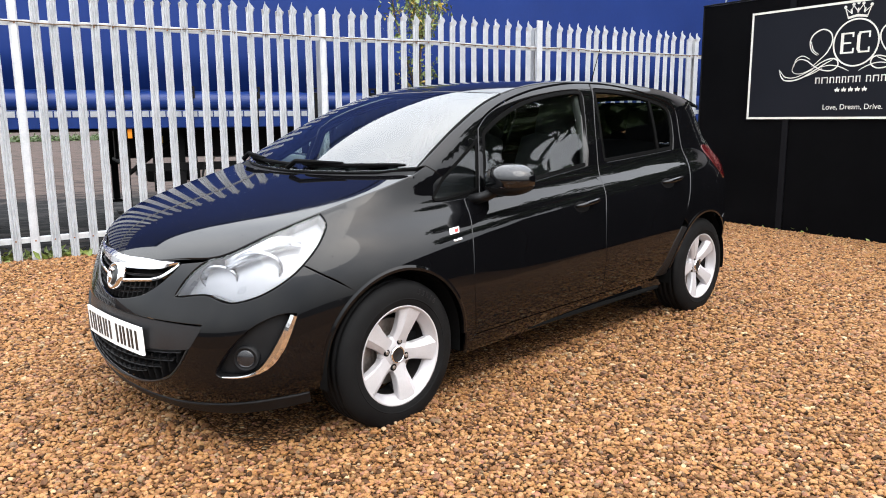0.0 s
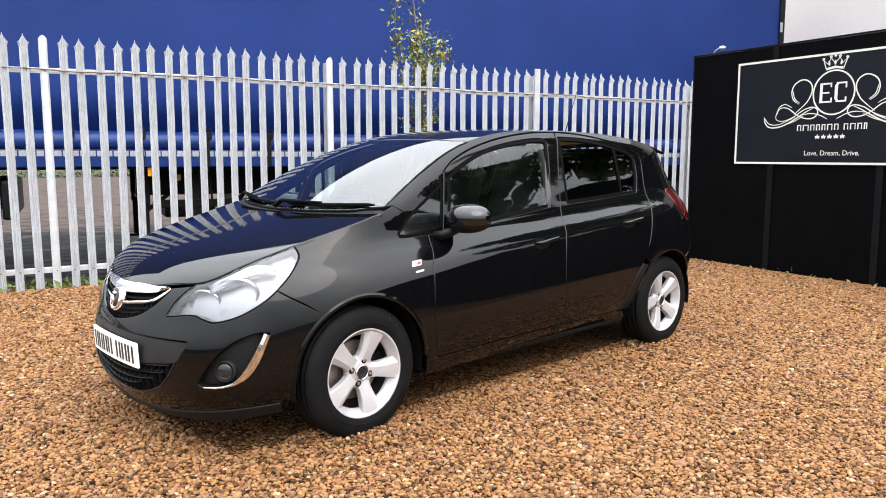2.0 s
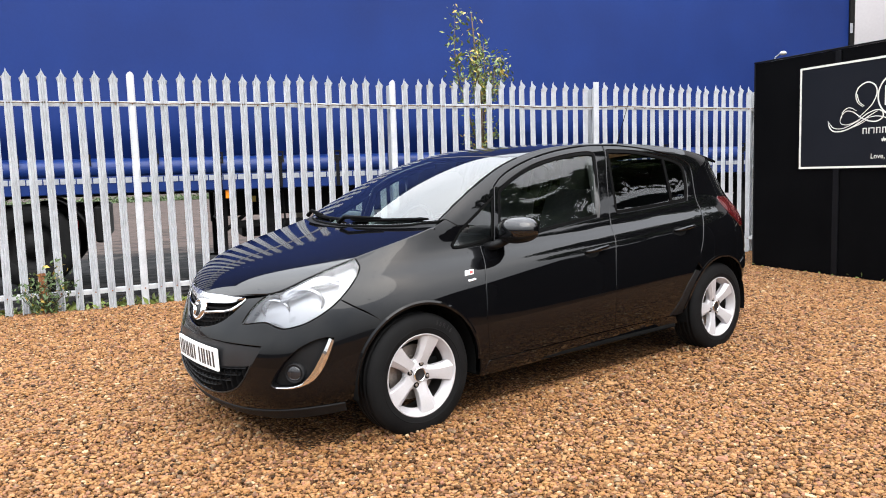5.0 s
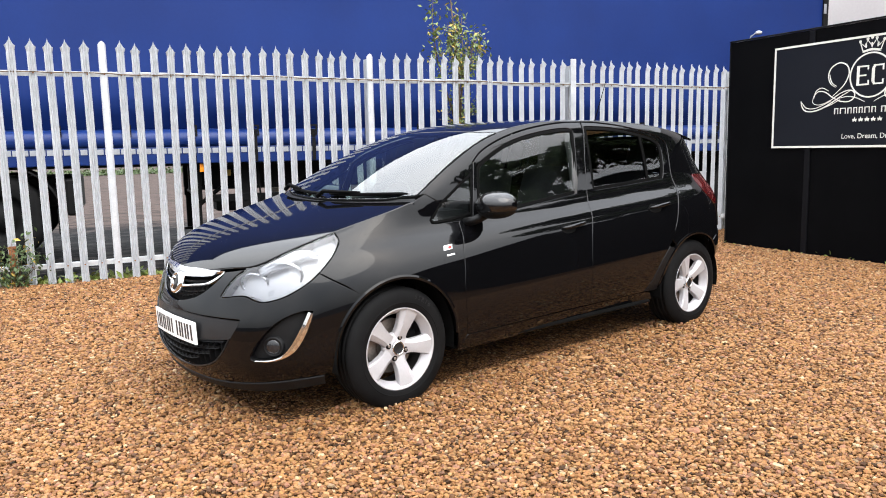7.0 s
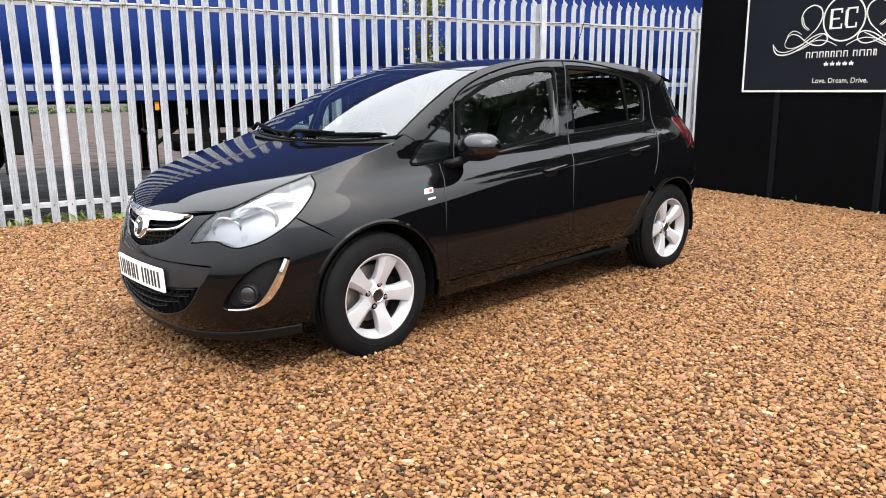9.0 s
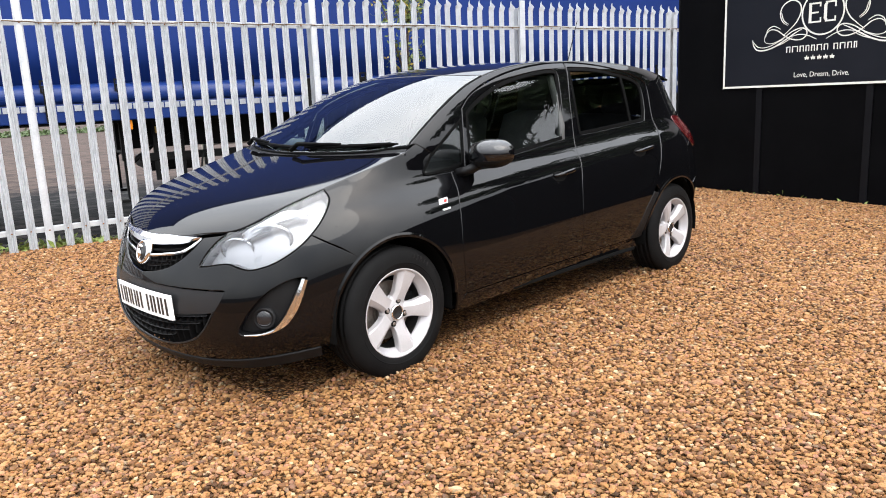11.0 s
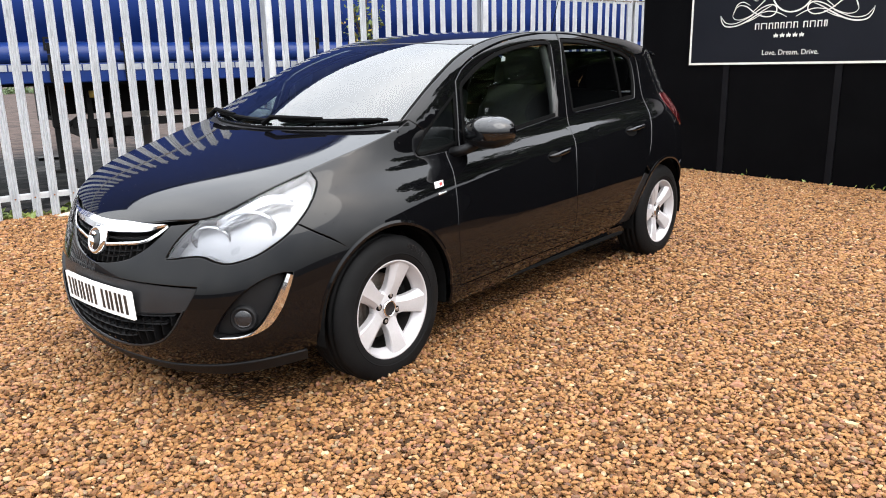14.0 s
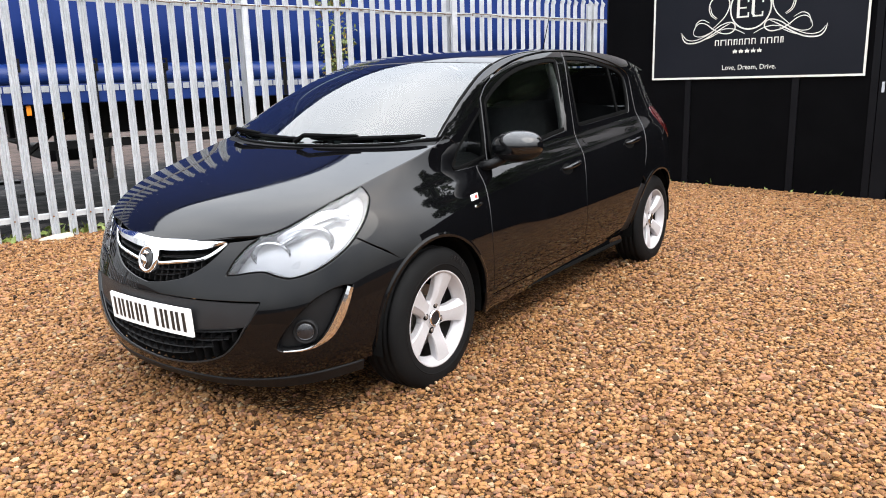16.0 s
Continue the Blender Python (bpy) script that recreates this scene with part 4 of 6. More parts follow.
def panel(name, surface, outline, material, parent, label="", holes=(), gap=0.002, depth=0.016, sink=0.0, h=0.03, mirror=False, outward=None):
    """A sheet of the surface inside the outline (less the holes), with a rolled edge turned inwards."""
    loops = [inset(outline, gap)] + [inset(q, -gap) for q in holes]
    rims = [inset(outline, gap + 0.0016)] + [inset(q, -gap - 0.0016) for q in holes]
    lo, hi = rims[0].min(0), rims[0].max(0)
    gx, gy = np.meshgrid(np.arange(lo[0] + h / 2, hi[0], h), np.arange(lo[1] + h / 2, hi[1], h))
    gx[1::2] += h / 2
    g = np.column_stack([gx.ravel(), gy.ravel()])
    keep = within(g, rims[0])
    for q in rims[1:]:
        keep &= ~within(g, q)
    g = g[keep]
    allrim = np.concatenate(rims)
    if len(g):
        near = np.array([np.min(np.abs(allrim - c).max(1)) for c in g])
        g = g[near > h * 0.35]
    verts = np.concatenate([allrim, g])
    edges, start = [], 0
    for q in rims:
        edges += [(start + i, start + (i + 1) % len(q)) for i in range(len(q))]
        start += len(q)
    co, _, tris, orig, _, _ = delaunay_2d_cdt([Vector(v) for v in verts], edges, [], 0, 1e-7)
    co = np.array([tuple(c) for c in co])
    tris = np.array([t for t in tris if len(t) == 3])
    mid = co[tris].mean(1)
    keep = within(mid, rims[0])
    for q in rims[1:]:
        keep &= ~within(mid, q)
    tris = tris[keep]
    def place(uv):
        s = surface(uv[:, 0], uv[:, 1])
        e = 1e-3
        a = surface(uv[:, 0] + e, uv[:, 1]) - surface(uv[:, 0] - e, uv[:, 1])
        b = surface(uv[:, 0], uv[:, 1] + e) - surface(uv[:, 0], uv[:, 1] - e)
        n = np.cross(a, b)
        n /= np.linalg.norm(n, axis=1, keepdims=True) + 1e-12
        return s, n
    pts, nor = place(co)
    centre = np.array((0.0, 0.0, 0.55)) if outward is None else np.array(outward)
    flip = np.sum(nor * (pts - centre), 1).sum() < 0
    if flip:
        nor = -nor
    pts = pts - nor * sink
    face_n = np.cross(pts[tris[:, 1]] - pts[tris[:, 0]], pts[tris[:, 2]] - pts[tris[:, 0]])
    bad = np.sum(face_n * nor[tris[:, 0]], 1) < 0
    tris[bad] = tris[bad][:, ::-1]
    vs, ns, fs = [pts], [nor], [tuple(t) for t in tris]
    base = len(pts)
    lookup = {i: j for j, o in enumerate(orig) for i in o}
    start = 0
    for rim, loop in zip(rims, loops):
        k = len(rim)
        s0, n0 = place(rim)
        s1, _ = place(loop)
        if flip:
            n0 = -n0
        out = s1 - s0
        out /= np.linalg.norm(out, axis=1, keepdims=True) + 1e-12
        vs += [s1 - n0 * (sink + 0.0016), s1 - n0 * (sink + depth)]
        nn = n0 + out
        ns += [nn / np.linalg.norm(nn, axis=1, keepdims=True), out]
        for i in range(k):
            j = (i + 1) % k
            a, b = lookup[start + i], lookup[start + j]
            quads = [(a, base + i, base + j, b), (base + i, base + k + i, base + k + j, base + j)]
            for q in quads:
                fs.append(q)
        base += 2 * k
        start += k
    V, N = np.concatenate(vs), np.concatenate(ns)
    good = []
    for f in fs:
        if len(set(f)) < len(f):
            continue
        if len(f) == 4:
            fn = np.cross(V[f[1]] - V[f[0]], V[f[3]] - V[f[0]])
            if fn @ N[f[1]] < 0:
                f = f[::-1]
        good.append(f)
    if mirror:
        V, N = V * (1, -1, 1), N * (1, -1, 1)
        good = [f[::-1] for f in good]
    me = bpy.data.meshes.new(name)
    me.from_pydata(V.tolist(), [], [tuple(int(i) for i in f) for f in good])
    me.polygons.foreach_set("use_smooth", [True] * len(me.polygons))
    me.validate()
    if len(me.vertices) == len(N):
        me.normals_split_custom_set_from_vertices([tuple(n) for n in N])
    me.materials.append(material)
    ob = new(name, me)
    ob.parent = parent
    return tagged(ob, label)

def pair(name, surface, outline, material, parent, label="", **kw):
    a = panel(name, surface, outline, material, parent, label, **kw)
    b = panel(name, surface, outline, material, parent, label, mirror=True, **kw)
    return a, b

def thin_glass(name, tint, gloss=1.0, ior=1.8):
    """A pane seen through, with a reflection by its angle."""
    m = bpy.data.materials.new(name)
    m.use_nodes = True
    n, l = m.node_tree.nodes, m.node_tree.links
    n.remove(n["Principled BSDF"])
    clear, shine, mix, fres = n.new("ShaderNodeBsdfTransparent"), n.new("ShaderNodeBsdfGlossy"), n.new("ShaderNodeMixShader"), n.new("ShaderNodeFresnel")
    clear.inputs["Color"].default_value = (*tint, 1)
    shine.inputs["Roughness"].default_value = 0.012
    shine.inputs["Color"].default_value = (gloss, gloss, gloss, 1)
    fres.inputs["IOR"].default_value = ior
    l.new(fres.outputs["Fac"], mix.inputs["Fac"])
    l.new(clear.outputs["BSDF"], mix.inputs[1])
    l.new(shine.outputs["BSDF"], mix.inputs[2])
    l.new(mix.outputs["Shader"], n["Material Output"].inputs["Surface"])
    return m

def car_paint():
    """Black metallic paint under clear lacquer, with rain specks."""
    m = bpy.data.materials.new("black_car_paint")
    m.use_nodes = True
    n, l = m.node_tree.nodes, m.node_tree.links
    b = n["Principled BSDF"]
    co, flake, big = n.new("ShaderNodeTexCoord"), n.new("ShaderNodeTexNoise"), n.new("ShaderNodeTexNoise")
    flake.inputs["Scale"].default_value, big.inputs["Scale"].default_value, big.inputs["Detail"].default_value = 2500, 5, 5
    l.new(co.outputs["Object"], flake.inputs["Vector"])
    l.new(co.outputs["Object"], big.inputs["Vector"])
    ramp = n.new("ShaderNodeValToRGB")
    ramp.color_ramp.elements[0].position, ramp.color_ramp.elements[1].position = 0.4, 0.8
    ramp.color_ramp.elements[0].color, ramp.color_ramp.elements[1].color = (0.0012, 0.0012, 0.0015, 1), (0.0045, 0.0045, 0.0052, 1)
    l.new(flake.outputs["Fac"], ramp.inputs["Fac"])
    l.new(ramp.outputs["Color"], b.inputs["Base Color"])
    b.inputs["Metallic"].default_value = 0.0
    b.inputs["Roughness"].default_value = 0.4
    b.inputs["Specular IOR Level"].default_value = 0.0
    b.inputs["Coat Weight"].default_value = 1.0
    b.inputs["Coat IOR"].default_value = 1.39
    rr = n.new("ShaderNodeMapRange")
    rr.inputs["From Min"].default_value, rr.inputs["From Max"].default_value = 0.35, 0.75
    rr.inputs["To Min"].default_value, rr.inputs["To Max"].default_value = 0.012, 0.07
    l.new(big.outputs["Fac"], rr.inputs["Value"])
    l.new(rr.outputs["Result"], b.inputs["Coat Roughness"])
    drops = n.new("ShaderNodeTexVoronoi")
    drops.inputs["Scale"].default_value = 55
    l.new(co.outputs["Object"], drops.inputs["Vector"])
    dot = n.new("ShaderNodeMapRange")
    dot.interpolation_type = 'SMOOTHSTEP'
    dot.inputs["From Min"].default_value, dot.inputs["From Max"].default_value = 0.04, 0.16
    dot.inputs["To Min"].default_value, dot.inputs["To Max"].default_value = 1, 0
    l.new(drops.outputs["Distance"], dot.inputs["Value"])
    sep, few, mul = n.new("ShaderNodeSeparateColor"), n.new("ShaderNodeMath"), n.new("ShaderNodeMath")
    l.new(drops.outputs["Color"], sep.inputs["Color"])
    few.operation, mul.operation = 'GREATER_THAN', 'MULTIPLY'
    few.inputs[1].default_value = 0.85
    l.new(sep.outputs["Red"], few.inputs[0])
    l.new(few.outputs["Value"], mul.inputs[0])
    l.new(dot.outputs["Result"], mul.inputs[1])
    bp = n.new("ShaderNodeBump")
    bp.inputs["Strength"].default_value, bp.inputs["Distance"].default_value = 0.5, 0.002
    l.new(mul.outputs["Value"], bp.inputs["Height"])
    l.new(bp.outputs["Normal"], b.inputs["Coat Normal"])
    return m

PAINT = car_paint()
CHROME = shade("chrome", (0.80, 0.80, 0.81), (0.88, 0.88, 0.89), 0.06, 1.0, 5, 0, 50, 0.2, 0.03)
ALLOY = shade("silver_alloy", (0.38, 0.37, 0.38), (0.47, 0.455, 0.465), 0.42, 0.25, 12, 0.02, 200, 0.3, 0.06)
TRIM = shade("black_grained_plastic", (0.004, 0.004, 0.0045), (0.008, 0.008, 0.0085), 0.5, 0, 20, 0.15, 500, Specular_IOR_Level=0.2)
INSERT = shade("grey_grained_plastic", (0.009, 0.009, 0.010), (0.014, 0.014, 0.015), 0.42, 0, 12, 0.15, 500, Specular_IOR_Level=0.3)
SEAL = shade("matt_black_rubber", (0.0015, 0.0015, 0.0015), (0.003, 0.003, 0.003), 0.6, 0, 20, Specular_IOR_Level=0.04)
SHELL = shade("underseal", (0.002, 0.002, 0.002), (0.004, 0.004, 0.004), 0.9, 0, 8, Specular_IOR_Level=0.1)
CLOTH = shade("charcoal_seat_cloth", (0.018, 0.018, 0.02), (0.035, 0.035, 0.038), 0.9, 0, 30, 0.3, 400)
TYRE = shade("tyre_rubber", (0.003, 0.003, 0.0034), (0.008, 0.008, 0.008), 0.7, 0, 9, 0.12, 220, Specular_IOR_Level=0.09)
DARK_BARREL = shade("dark_grey_barrel", (0.012, 0.011, 0.011), (0.035, 0.032, 0.03), 0.6, 0.2, 20)
DISC = shade("brake_disc_steel", (0.20, 0.17, 0.15), (0.34, 0.30, 0.27), 0.45, 0.8, 20)
SCREEN_GLASS = thin_glass("clear_windscreen", (0.56, 0.68, 0.66), ior=1.80)
SIDE_GLASS = thin_glass("side_glass", (0.78, 0.86, 0.84), ior=1.58)
DARK_GLASS = thin_glass("tinted_rear_glass", (0.34, 0.38, 0.38), ior=1.5)
LENS = thin_glass("clear_lamp_lens", (0.93, 0.94, 0.95), ior=1.55)
LAMP_INNER = shade("bright_lamp_bowl", (0.50, 0.50, 0.52), (0.64, 0.64, 0.66), 0.16, 0.9, 9)
LAMP_GREY = shade("pale_grey_lamp_bezel", (0.38, 0.38, 0.40), (0.50, 0.50, 0.52), 0.3, 0.2, 9)
PLATE_WHITE = shade("white_plate", (0.78, 0.78, 0.78), (0.84, 0.84, 0.84), 0.35, 0, 9)
BLACK_PRINT = shade("black_print", (0.008, 0.008, 0.008), (0.014, 0.014, 0.014), 0.4, 0, 9)
RED_PRINT = shade("red_print", (0.5, 0.02, 0.02), (0.6, 0.04, 0.03), 0.4, 0, 9)
FOG_GLASS = shade("dark_fog_glass", (0.008, 0.008, 0.009), (0.02, 0.02, 0.022), 0.06, 0, 9)

# ---- car: building it ----
car = thing("car", "black five-door hatchback with silver alloy wheels, wet paint", "car", pose(0, 0, 0.0))
FX, HUB_Z, ARCH = 1.2555, 0.305, 0.348

def arc(cx, a0, a1, r=ARCH, step=5):
    n = max(2, int(abs(a1 - a0) / step))
    return [(cx + r * math.cos(math.radians(a0 + (a1 - a0) * i / n)), HUB_Z + r * math.sin(math.radians(a0 + (a1 - a0) * i / n))) for i in range(n + 1)]

def corner(points, *which):
    return [(*p[:2], 1) if i in which or i - len(points) in which else p for i, p in enumerate(points)]

rim_line = [(p, float(bonnet_rim(p))) for p in np.linspace(-1.545, -1.035, 8)]
head_out = [(-1.533, 0.845), (-1.548, 0.820), (-1.578, 0.787), (-1.616, 0.750), (-1.66, 0.712)]
door_front = [(-0.768, 0.886), (-0.785, 0.827), (-0.818, 0.743), (-0.842, 0.596), (-0.842, 0.443), (-0.822, 0.302)]
front_arch = arc(-FX, 4, 126)

# front wing
wing = corner(rim_line, 0, -1) + [(-0.962, 1.036, 1), (-0.876, 0.985, 1), (-0.915, 0.940), (-0.958, 0.902), (-0.952, 0.886), (-0.90, 0.882)] \
    + corner(door_front, 0, -1) + [(-0.868, 0.215, 1)] + corner([(-0.892, 0.33)] + front_arch, 0, -1) + [(-1.535, 0.643), (-1.599, 0.678)] + corner(head_out[::-1], 0)
pair("front_wing", skin_full, smooth_line(wing), PAINT, car)

# front bumper, one piece across the nose
def across(half):
    """A closed outline across the nose from its near half, listed from the middle top to the middle bottom."""
    return half + [(2 * P_NOSE - p[0], *p[1:]) for p in half[::-1]]
head_in = [(-2.071, 0.729), (-2.117, 0.701), (-2.164, 0.653), (-2.200, 0.596)]
head_low = [(-2.156, 0.599), (-2.103, 0.608), (-2.038, 0.612), (-1.988, 0.598), (-1.942, 0.589), (-1.898, 0.594), (-1.83, 0.612), (-1.762, 0.643), (-1.701, 0.680)]
grille_low = [(P_NOSE, 0.546), (-2.50, 0.557), (-2.41, 0.576), (-2.361, 0.594), (-2.296, 0.630), (-2.243, 0.671), (-2.20, 0.713)]
bumper_half = grille_low[:-1] + [(-2.205, 0.711, 1), (-2.14, 0.719)] + corner(head_in, 0, -1) + head_low + [(-1.66, 0.711, 1), (-1.599, 0.676), (-1.535, 0.641), (-1.47, 0.603, 1)] \
    + corner(arc(-FX, 127, 190), -1) + [(-1.66, 0.236, 1), (-1.80, 0.226), (-2.0, 0.210), (-2.25, 0.192), (P_NOSE, 0.184)]
low_half = [(P_NOSE, 0.506), (-2.38, 0.506), (-2.2, 0.507), (-2.052, 0.509, 1), (-2.056, 0.497), (-2.10, 0.431), (-2.162, 0.346), (-2.235, 0.288), (-2.397, 0.240), (P_NOSE, 0.222)]
fog_loop = [(-1.998, 0.336), (-1.980, 0.377), (-1.931, 0.442), (-1.863, 0.502), (-1.797, 0.534), (-1.742, 0.547), (-1.700, 0.546, 1), (-1.714, 0.505), (-1.742, 0.442), (-1.775, 0.391), (-1.815, 0.352), (-1.869, 0.331), (-1.922, 0.324), (-1.970, 0.324)]
fog_far = [(2 * P_NOSE - q[0], *q[1:]) for q in fog_loop]
bumper = panel("front_bumper", skin_full, smooth_line(across(bumper_half)), PAINT, car, "black front bumper with wide lower intake", holes=[smooth_line(across(low_half)), smooth_line(fog_loop), smooth_line(fog_far)])
lip_half = [(P_NOSE, 0.182), (-2.25, 0.190), (-2.0, 0.208), (-1.80, 0.224), (-1.655, 0.234, 1), (-1.645, 0.186, 1), (-1.8, 0.172), (-2.0, 0.160), (P_NOSE, 0.148)]
panel("chin_spoiler", skin_full, smooth_line(across(lip_half)), TRIM, bumper, "scuffed black plastic chin", sink=-0.004)
ins_half = [(P_NOSE, 0.504), (-2.38, 0.504), (-2.2, 0.505), (-2.058, 0.506, 1), (-2.062, 0.493), (-2.11, 0.412, 1), (-2.2, 0.398), (-2.396, 0.374), (P_NOSE, 0.358)]
panel("bumper_insert", skin_full, smooth_line(across(ins_half)), INSERT, bumper, "matt grey plastic bumper insert", sink=0.012)
back_half = [(P_NOSE, 0.37), (-2.39, 0.386), (-2.10, 0.426, 1), (-2.15, 0.352), (-2.235, 0.282), (-2.397, 0.236), (P_NOSE, 0.214)]
panel("lower_grille_back", skin_full, smooth_line(across(back_half)), SHELL, bumper, sink=0.045)
def ribbon(name, surface, line, width, material, parent, label="", rise=0.004, thick=0.008):
    """A strip laid along a line of the surface."""
    line = smooth_line(line, 0.012, False)
    t = np.gradient(line, axis=0)
    t /= np.linalg.norm(t, axis=1, keepdims=True) + 1e-9
    n2 = np.stack([-t[:, 1], t[:, 0]], 1)
    w = np.asarray(width, float)
    if w.ndim:
        w = np.interp(np.linspace(0, 1, len(line)), np.linspace(0, 1, len(w)), w)[:, None]
    a, m, b = line - n2 * w / 2, line, line + n2 * w / 2
    S = [surface(q[:, 0], q[:, 1]) for q in (a, m, b)]
    n = np.cross(surface(m[:, 0] + 1e-3, m[:, 1]) - surface(m[:, 0] - 1e-3, m[:, 1]), surface(m[:, 0], m[:, 1] + 1e-3) - surface(m[:, 0], m[:, 1] - 1e-3))
    n /= np.linalg.norm(n, axis=1, keepdims=True)
    if np.sum(n * (S[1] - (0, 0, 0.5))) < 0:
        n = -n
    bm = bmesh.new()
    rows = [[bm.verts.new(c) for c in (S[0][i] + n[i] * (rise - thick), S[0][i] + n[i] * rise * 0.55, S[1][i] + n[i] * rise, S[2][i] + n[i] * rise * 0.55, S[2][i] + n[i] * (rise - thick))] for i in range(len(line))]
    for r, s in zip(rows, rows[1:]):
        for j in range(5):
            bm.faces.new((r[j], r[(j + 1) % 5], s[(j + 1) % 5], s[j]))
    bm.faces.new(rows[0]), bm.faces.new(rows[-1][::-1])
    bmesh.ops.recalc_face_normals(bm, faces=bm.faces)
    return part(name, bm, material, parent, label, smooth=False)
def both(points):
    """A line across the nose from its near half, listed outwards from the middle."""
    return [(2 * P_NOSE - p[0], *p[1:]) for p in points[::-1]] + list(points)
for z, reach in ((0.262, 0.22), (0.300, 0.33), (0.336, 0.40), (0.372, 0.44)):
    ribbon("grille_slat", skin_full, both([(P_NOSE + reach * f, z + 0.03 * f * f) for f in (0.02, 0.35, 0.7, 1)]), 0.010, TRIM, bumper, rise=-0.016, thick=0.022)
for i in range(-9, 10):
    q = P_NOSE + 0.047 * i
    top = 0.352 + 0.040 * (abs(i) / 9) ** 2
    low = 0.224 + 0.13 * max(0, (abs(i) - 3) / 6) ** 2
    if top - low > 0.03:
        ribbon("grille_rib", skin_full, [(q, low), (q, (low + top) / 2), (q, top)], 0.008, TRIM, bumper, rise=-0.018, thick=0.020)
ribbon("lower_trim", skin_full, both([(P_NOSE + 0.01, 0.226), (-2.397, 0.243), (-2.235, 0.290), (-2.162, 0.347), (-2.108, 0.424)]), 0.005, INSERT, bumper, "thin grey strip under the intake", rise=0.002, thick=0.006)

# upper grille
gback = [(P_NOSE, 0.700), (-2.4, 0.706), (-2.21, 0.712, 1)] + grille_low[::-1][1:]
grille = panel("grille", skin_full, smooth_line(across(gback)), SHELL, car, "black honeycomb grille with chrome bars", sink=0.03)
ribbon("chrome_bar", skin_full, both([(P_NOSE + 0.055, 0.684), (-2.42, 0.690), (-2.31, 0.695), (-2.215, 0.709)]), [0.004, 0.024, 0.034, 0.040, 0.040, 0.040, 0.040, 0.034, 0.024, 0.004], CHROME, grille, "broad polished chrome grille bar", rise=0.010, thick=0.02)
ribbon("chrome_bar", skin_full, both([(P_NOSE + 0.05, 0.618), (-2.44, 0.630), (-2.317, 0.648), (-2.25, 0.680), (-2.214, 0.708)]), 0.011, CHROME, grille, "slim chrome grille bar", rise=0.004, thick=0.014)
for z, reach in ((0.645, 0.30), (0.598, 0.26), (0.576, 0.19)):
    ribbon("grille_slat", skin_full, both([(P_NOSE + reach * f, z + 0.022 * f * f) for f in (0.02, 0.35, 0.7, 1)]), 0.007, TRIM, grille, rise=-0.010, thick=0.02)
for i in range(-8, 9):
    q = P_NOSE + 0.034 * i
    low = 0.552 + 0.055 * (abs(i) / 8) ** 2
    ribbon("grille_rib", skin_full, [(q, low), (q + 0.004, 0.59 + 0.03 * (abs(i) / 8)), (q, 0.62 + 0.03 * (abs(i) / 8) ** 2)], 0.007, TRIM, grille, rise=-0.012, thick=0.018)
bm = lathe(bmesh.new(), [(0.0, -0.020), (0.030, -0.018), (0.040, -0.012), (0.042, -0.017), (0.050, -0.018), (0.055, -0.010), (0.055, 0.012)], 40)
badge = part("badge", bm, CHROME, grille, "round chrome badge", smooth=True)
badge.matrix_basis = pose(-2.018, 0, 0.628, 0, 16, 0) @ pose(0, 0, 0, 0, 0, -90)
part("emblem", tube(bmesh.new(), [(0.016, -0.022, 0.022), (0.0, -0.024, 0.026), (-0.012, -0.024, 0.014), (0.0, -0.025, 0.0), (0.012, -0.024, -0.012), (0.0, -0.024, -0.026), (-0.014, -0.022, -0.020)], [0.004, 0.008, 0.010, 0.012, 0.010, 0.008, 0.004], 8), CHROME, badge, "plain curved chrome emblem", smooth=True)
part("badge_disc", lathe(bmesh.new(), [(0.0, -0.0205), (0.034, -0.0200), (0.0385, -0.0165)], 36), BLACK_PRINT, badge, "black badge centre", smooth=True)

# plate
def bowed(x0, x1, y0, y1, z0, z1, steps=12):
    """A thin slab across the nose, bent back towards its ends."""
    bm = bmesh.new()
    rows = []
    for i in range(steps + 1):
        y = y0 + (y1 - y0) * i / steps
        back = 0.18 * y * y
        rows.append([bm.verts.new(c) for c in ((x0 + back, y, z0), (x1 + back, y, z0), (x1 + back, y, z1), (x0 + back, y, z1))])
    for a, b in zip(rows, rows[1:]):
        for j in range(4):
            bm.faces.new((a[j], a[(j + 1) % 4], b[(j + 1) % 4], b[j]))
    bm.faces.new(rows[0][::-1]), bm.faces.new(rows[-1])
    bmesh.ops.recalc_face_normals(bm, faces=bm.faces)
    return bm
plate = part("number_plate", bowed(-0.006, 0.004, -0.258, 0.258, -0.0545, 0.0545), PLATE_WHITE, car, "white plate with black bars")
plate.matrix_basis = pose(-2.054, 0, 0.416, 0, -3, 0)
y = 0.232
for wd in (0.050, 0.050, 0.050, 0.050, -0.024, 0.050, 0.050, 0.050):
    if wd > 0:
        for a, b in ((y - 0.015, y), (y - wd, y - wd + 0.015)):
            part("plate_bar", bowed(-0.0078, -0.0052, a, b, -0.038, 0.038, 2), BLACK_PRINT, plate)
    y -= abs(wd) + 0.0125

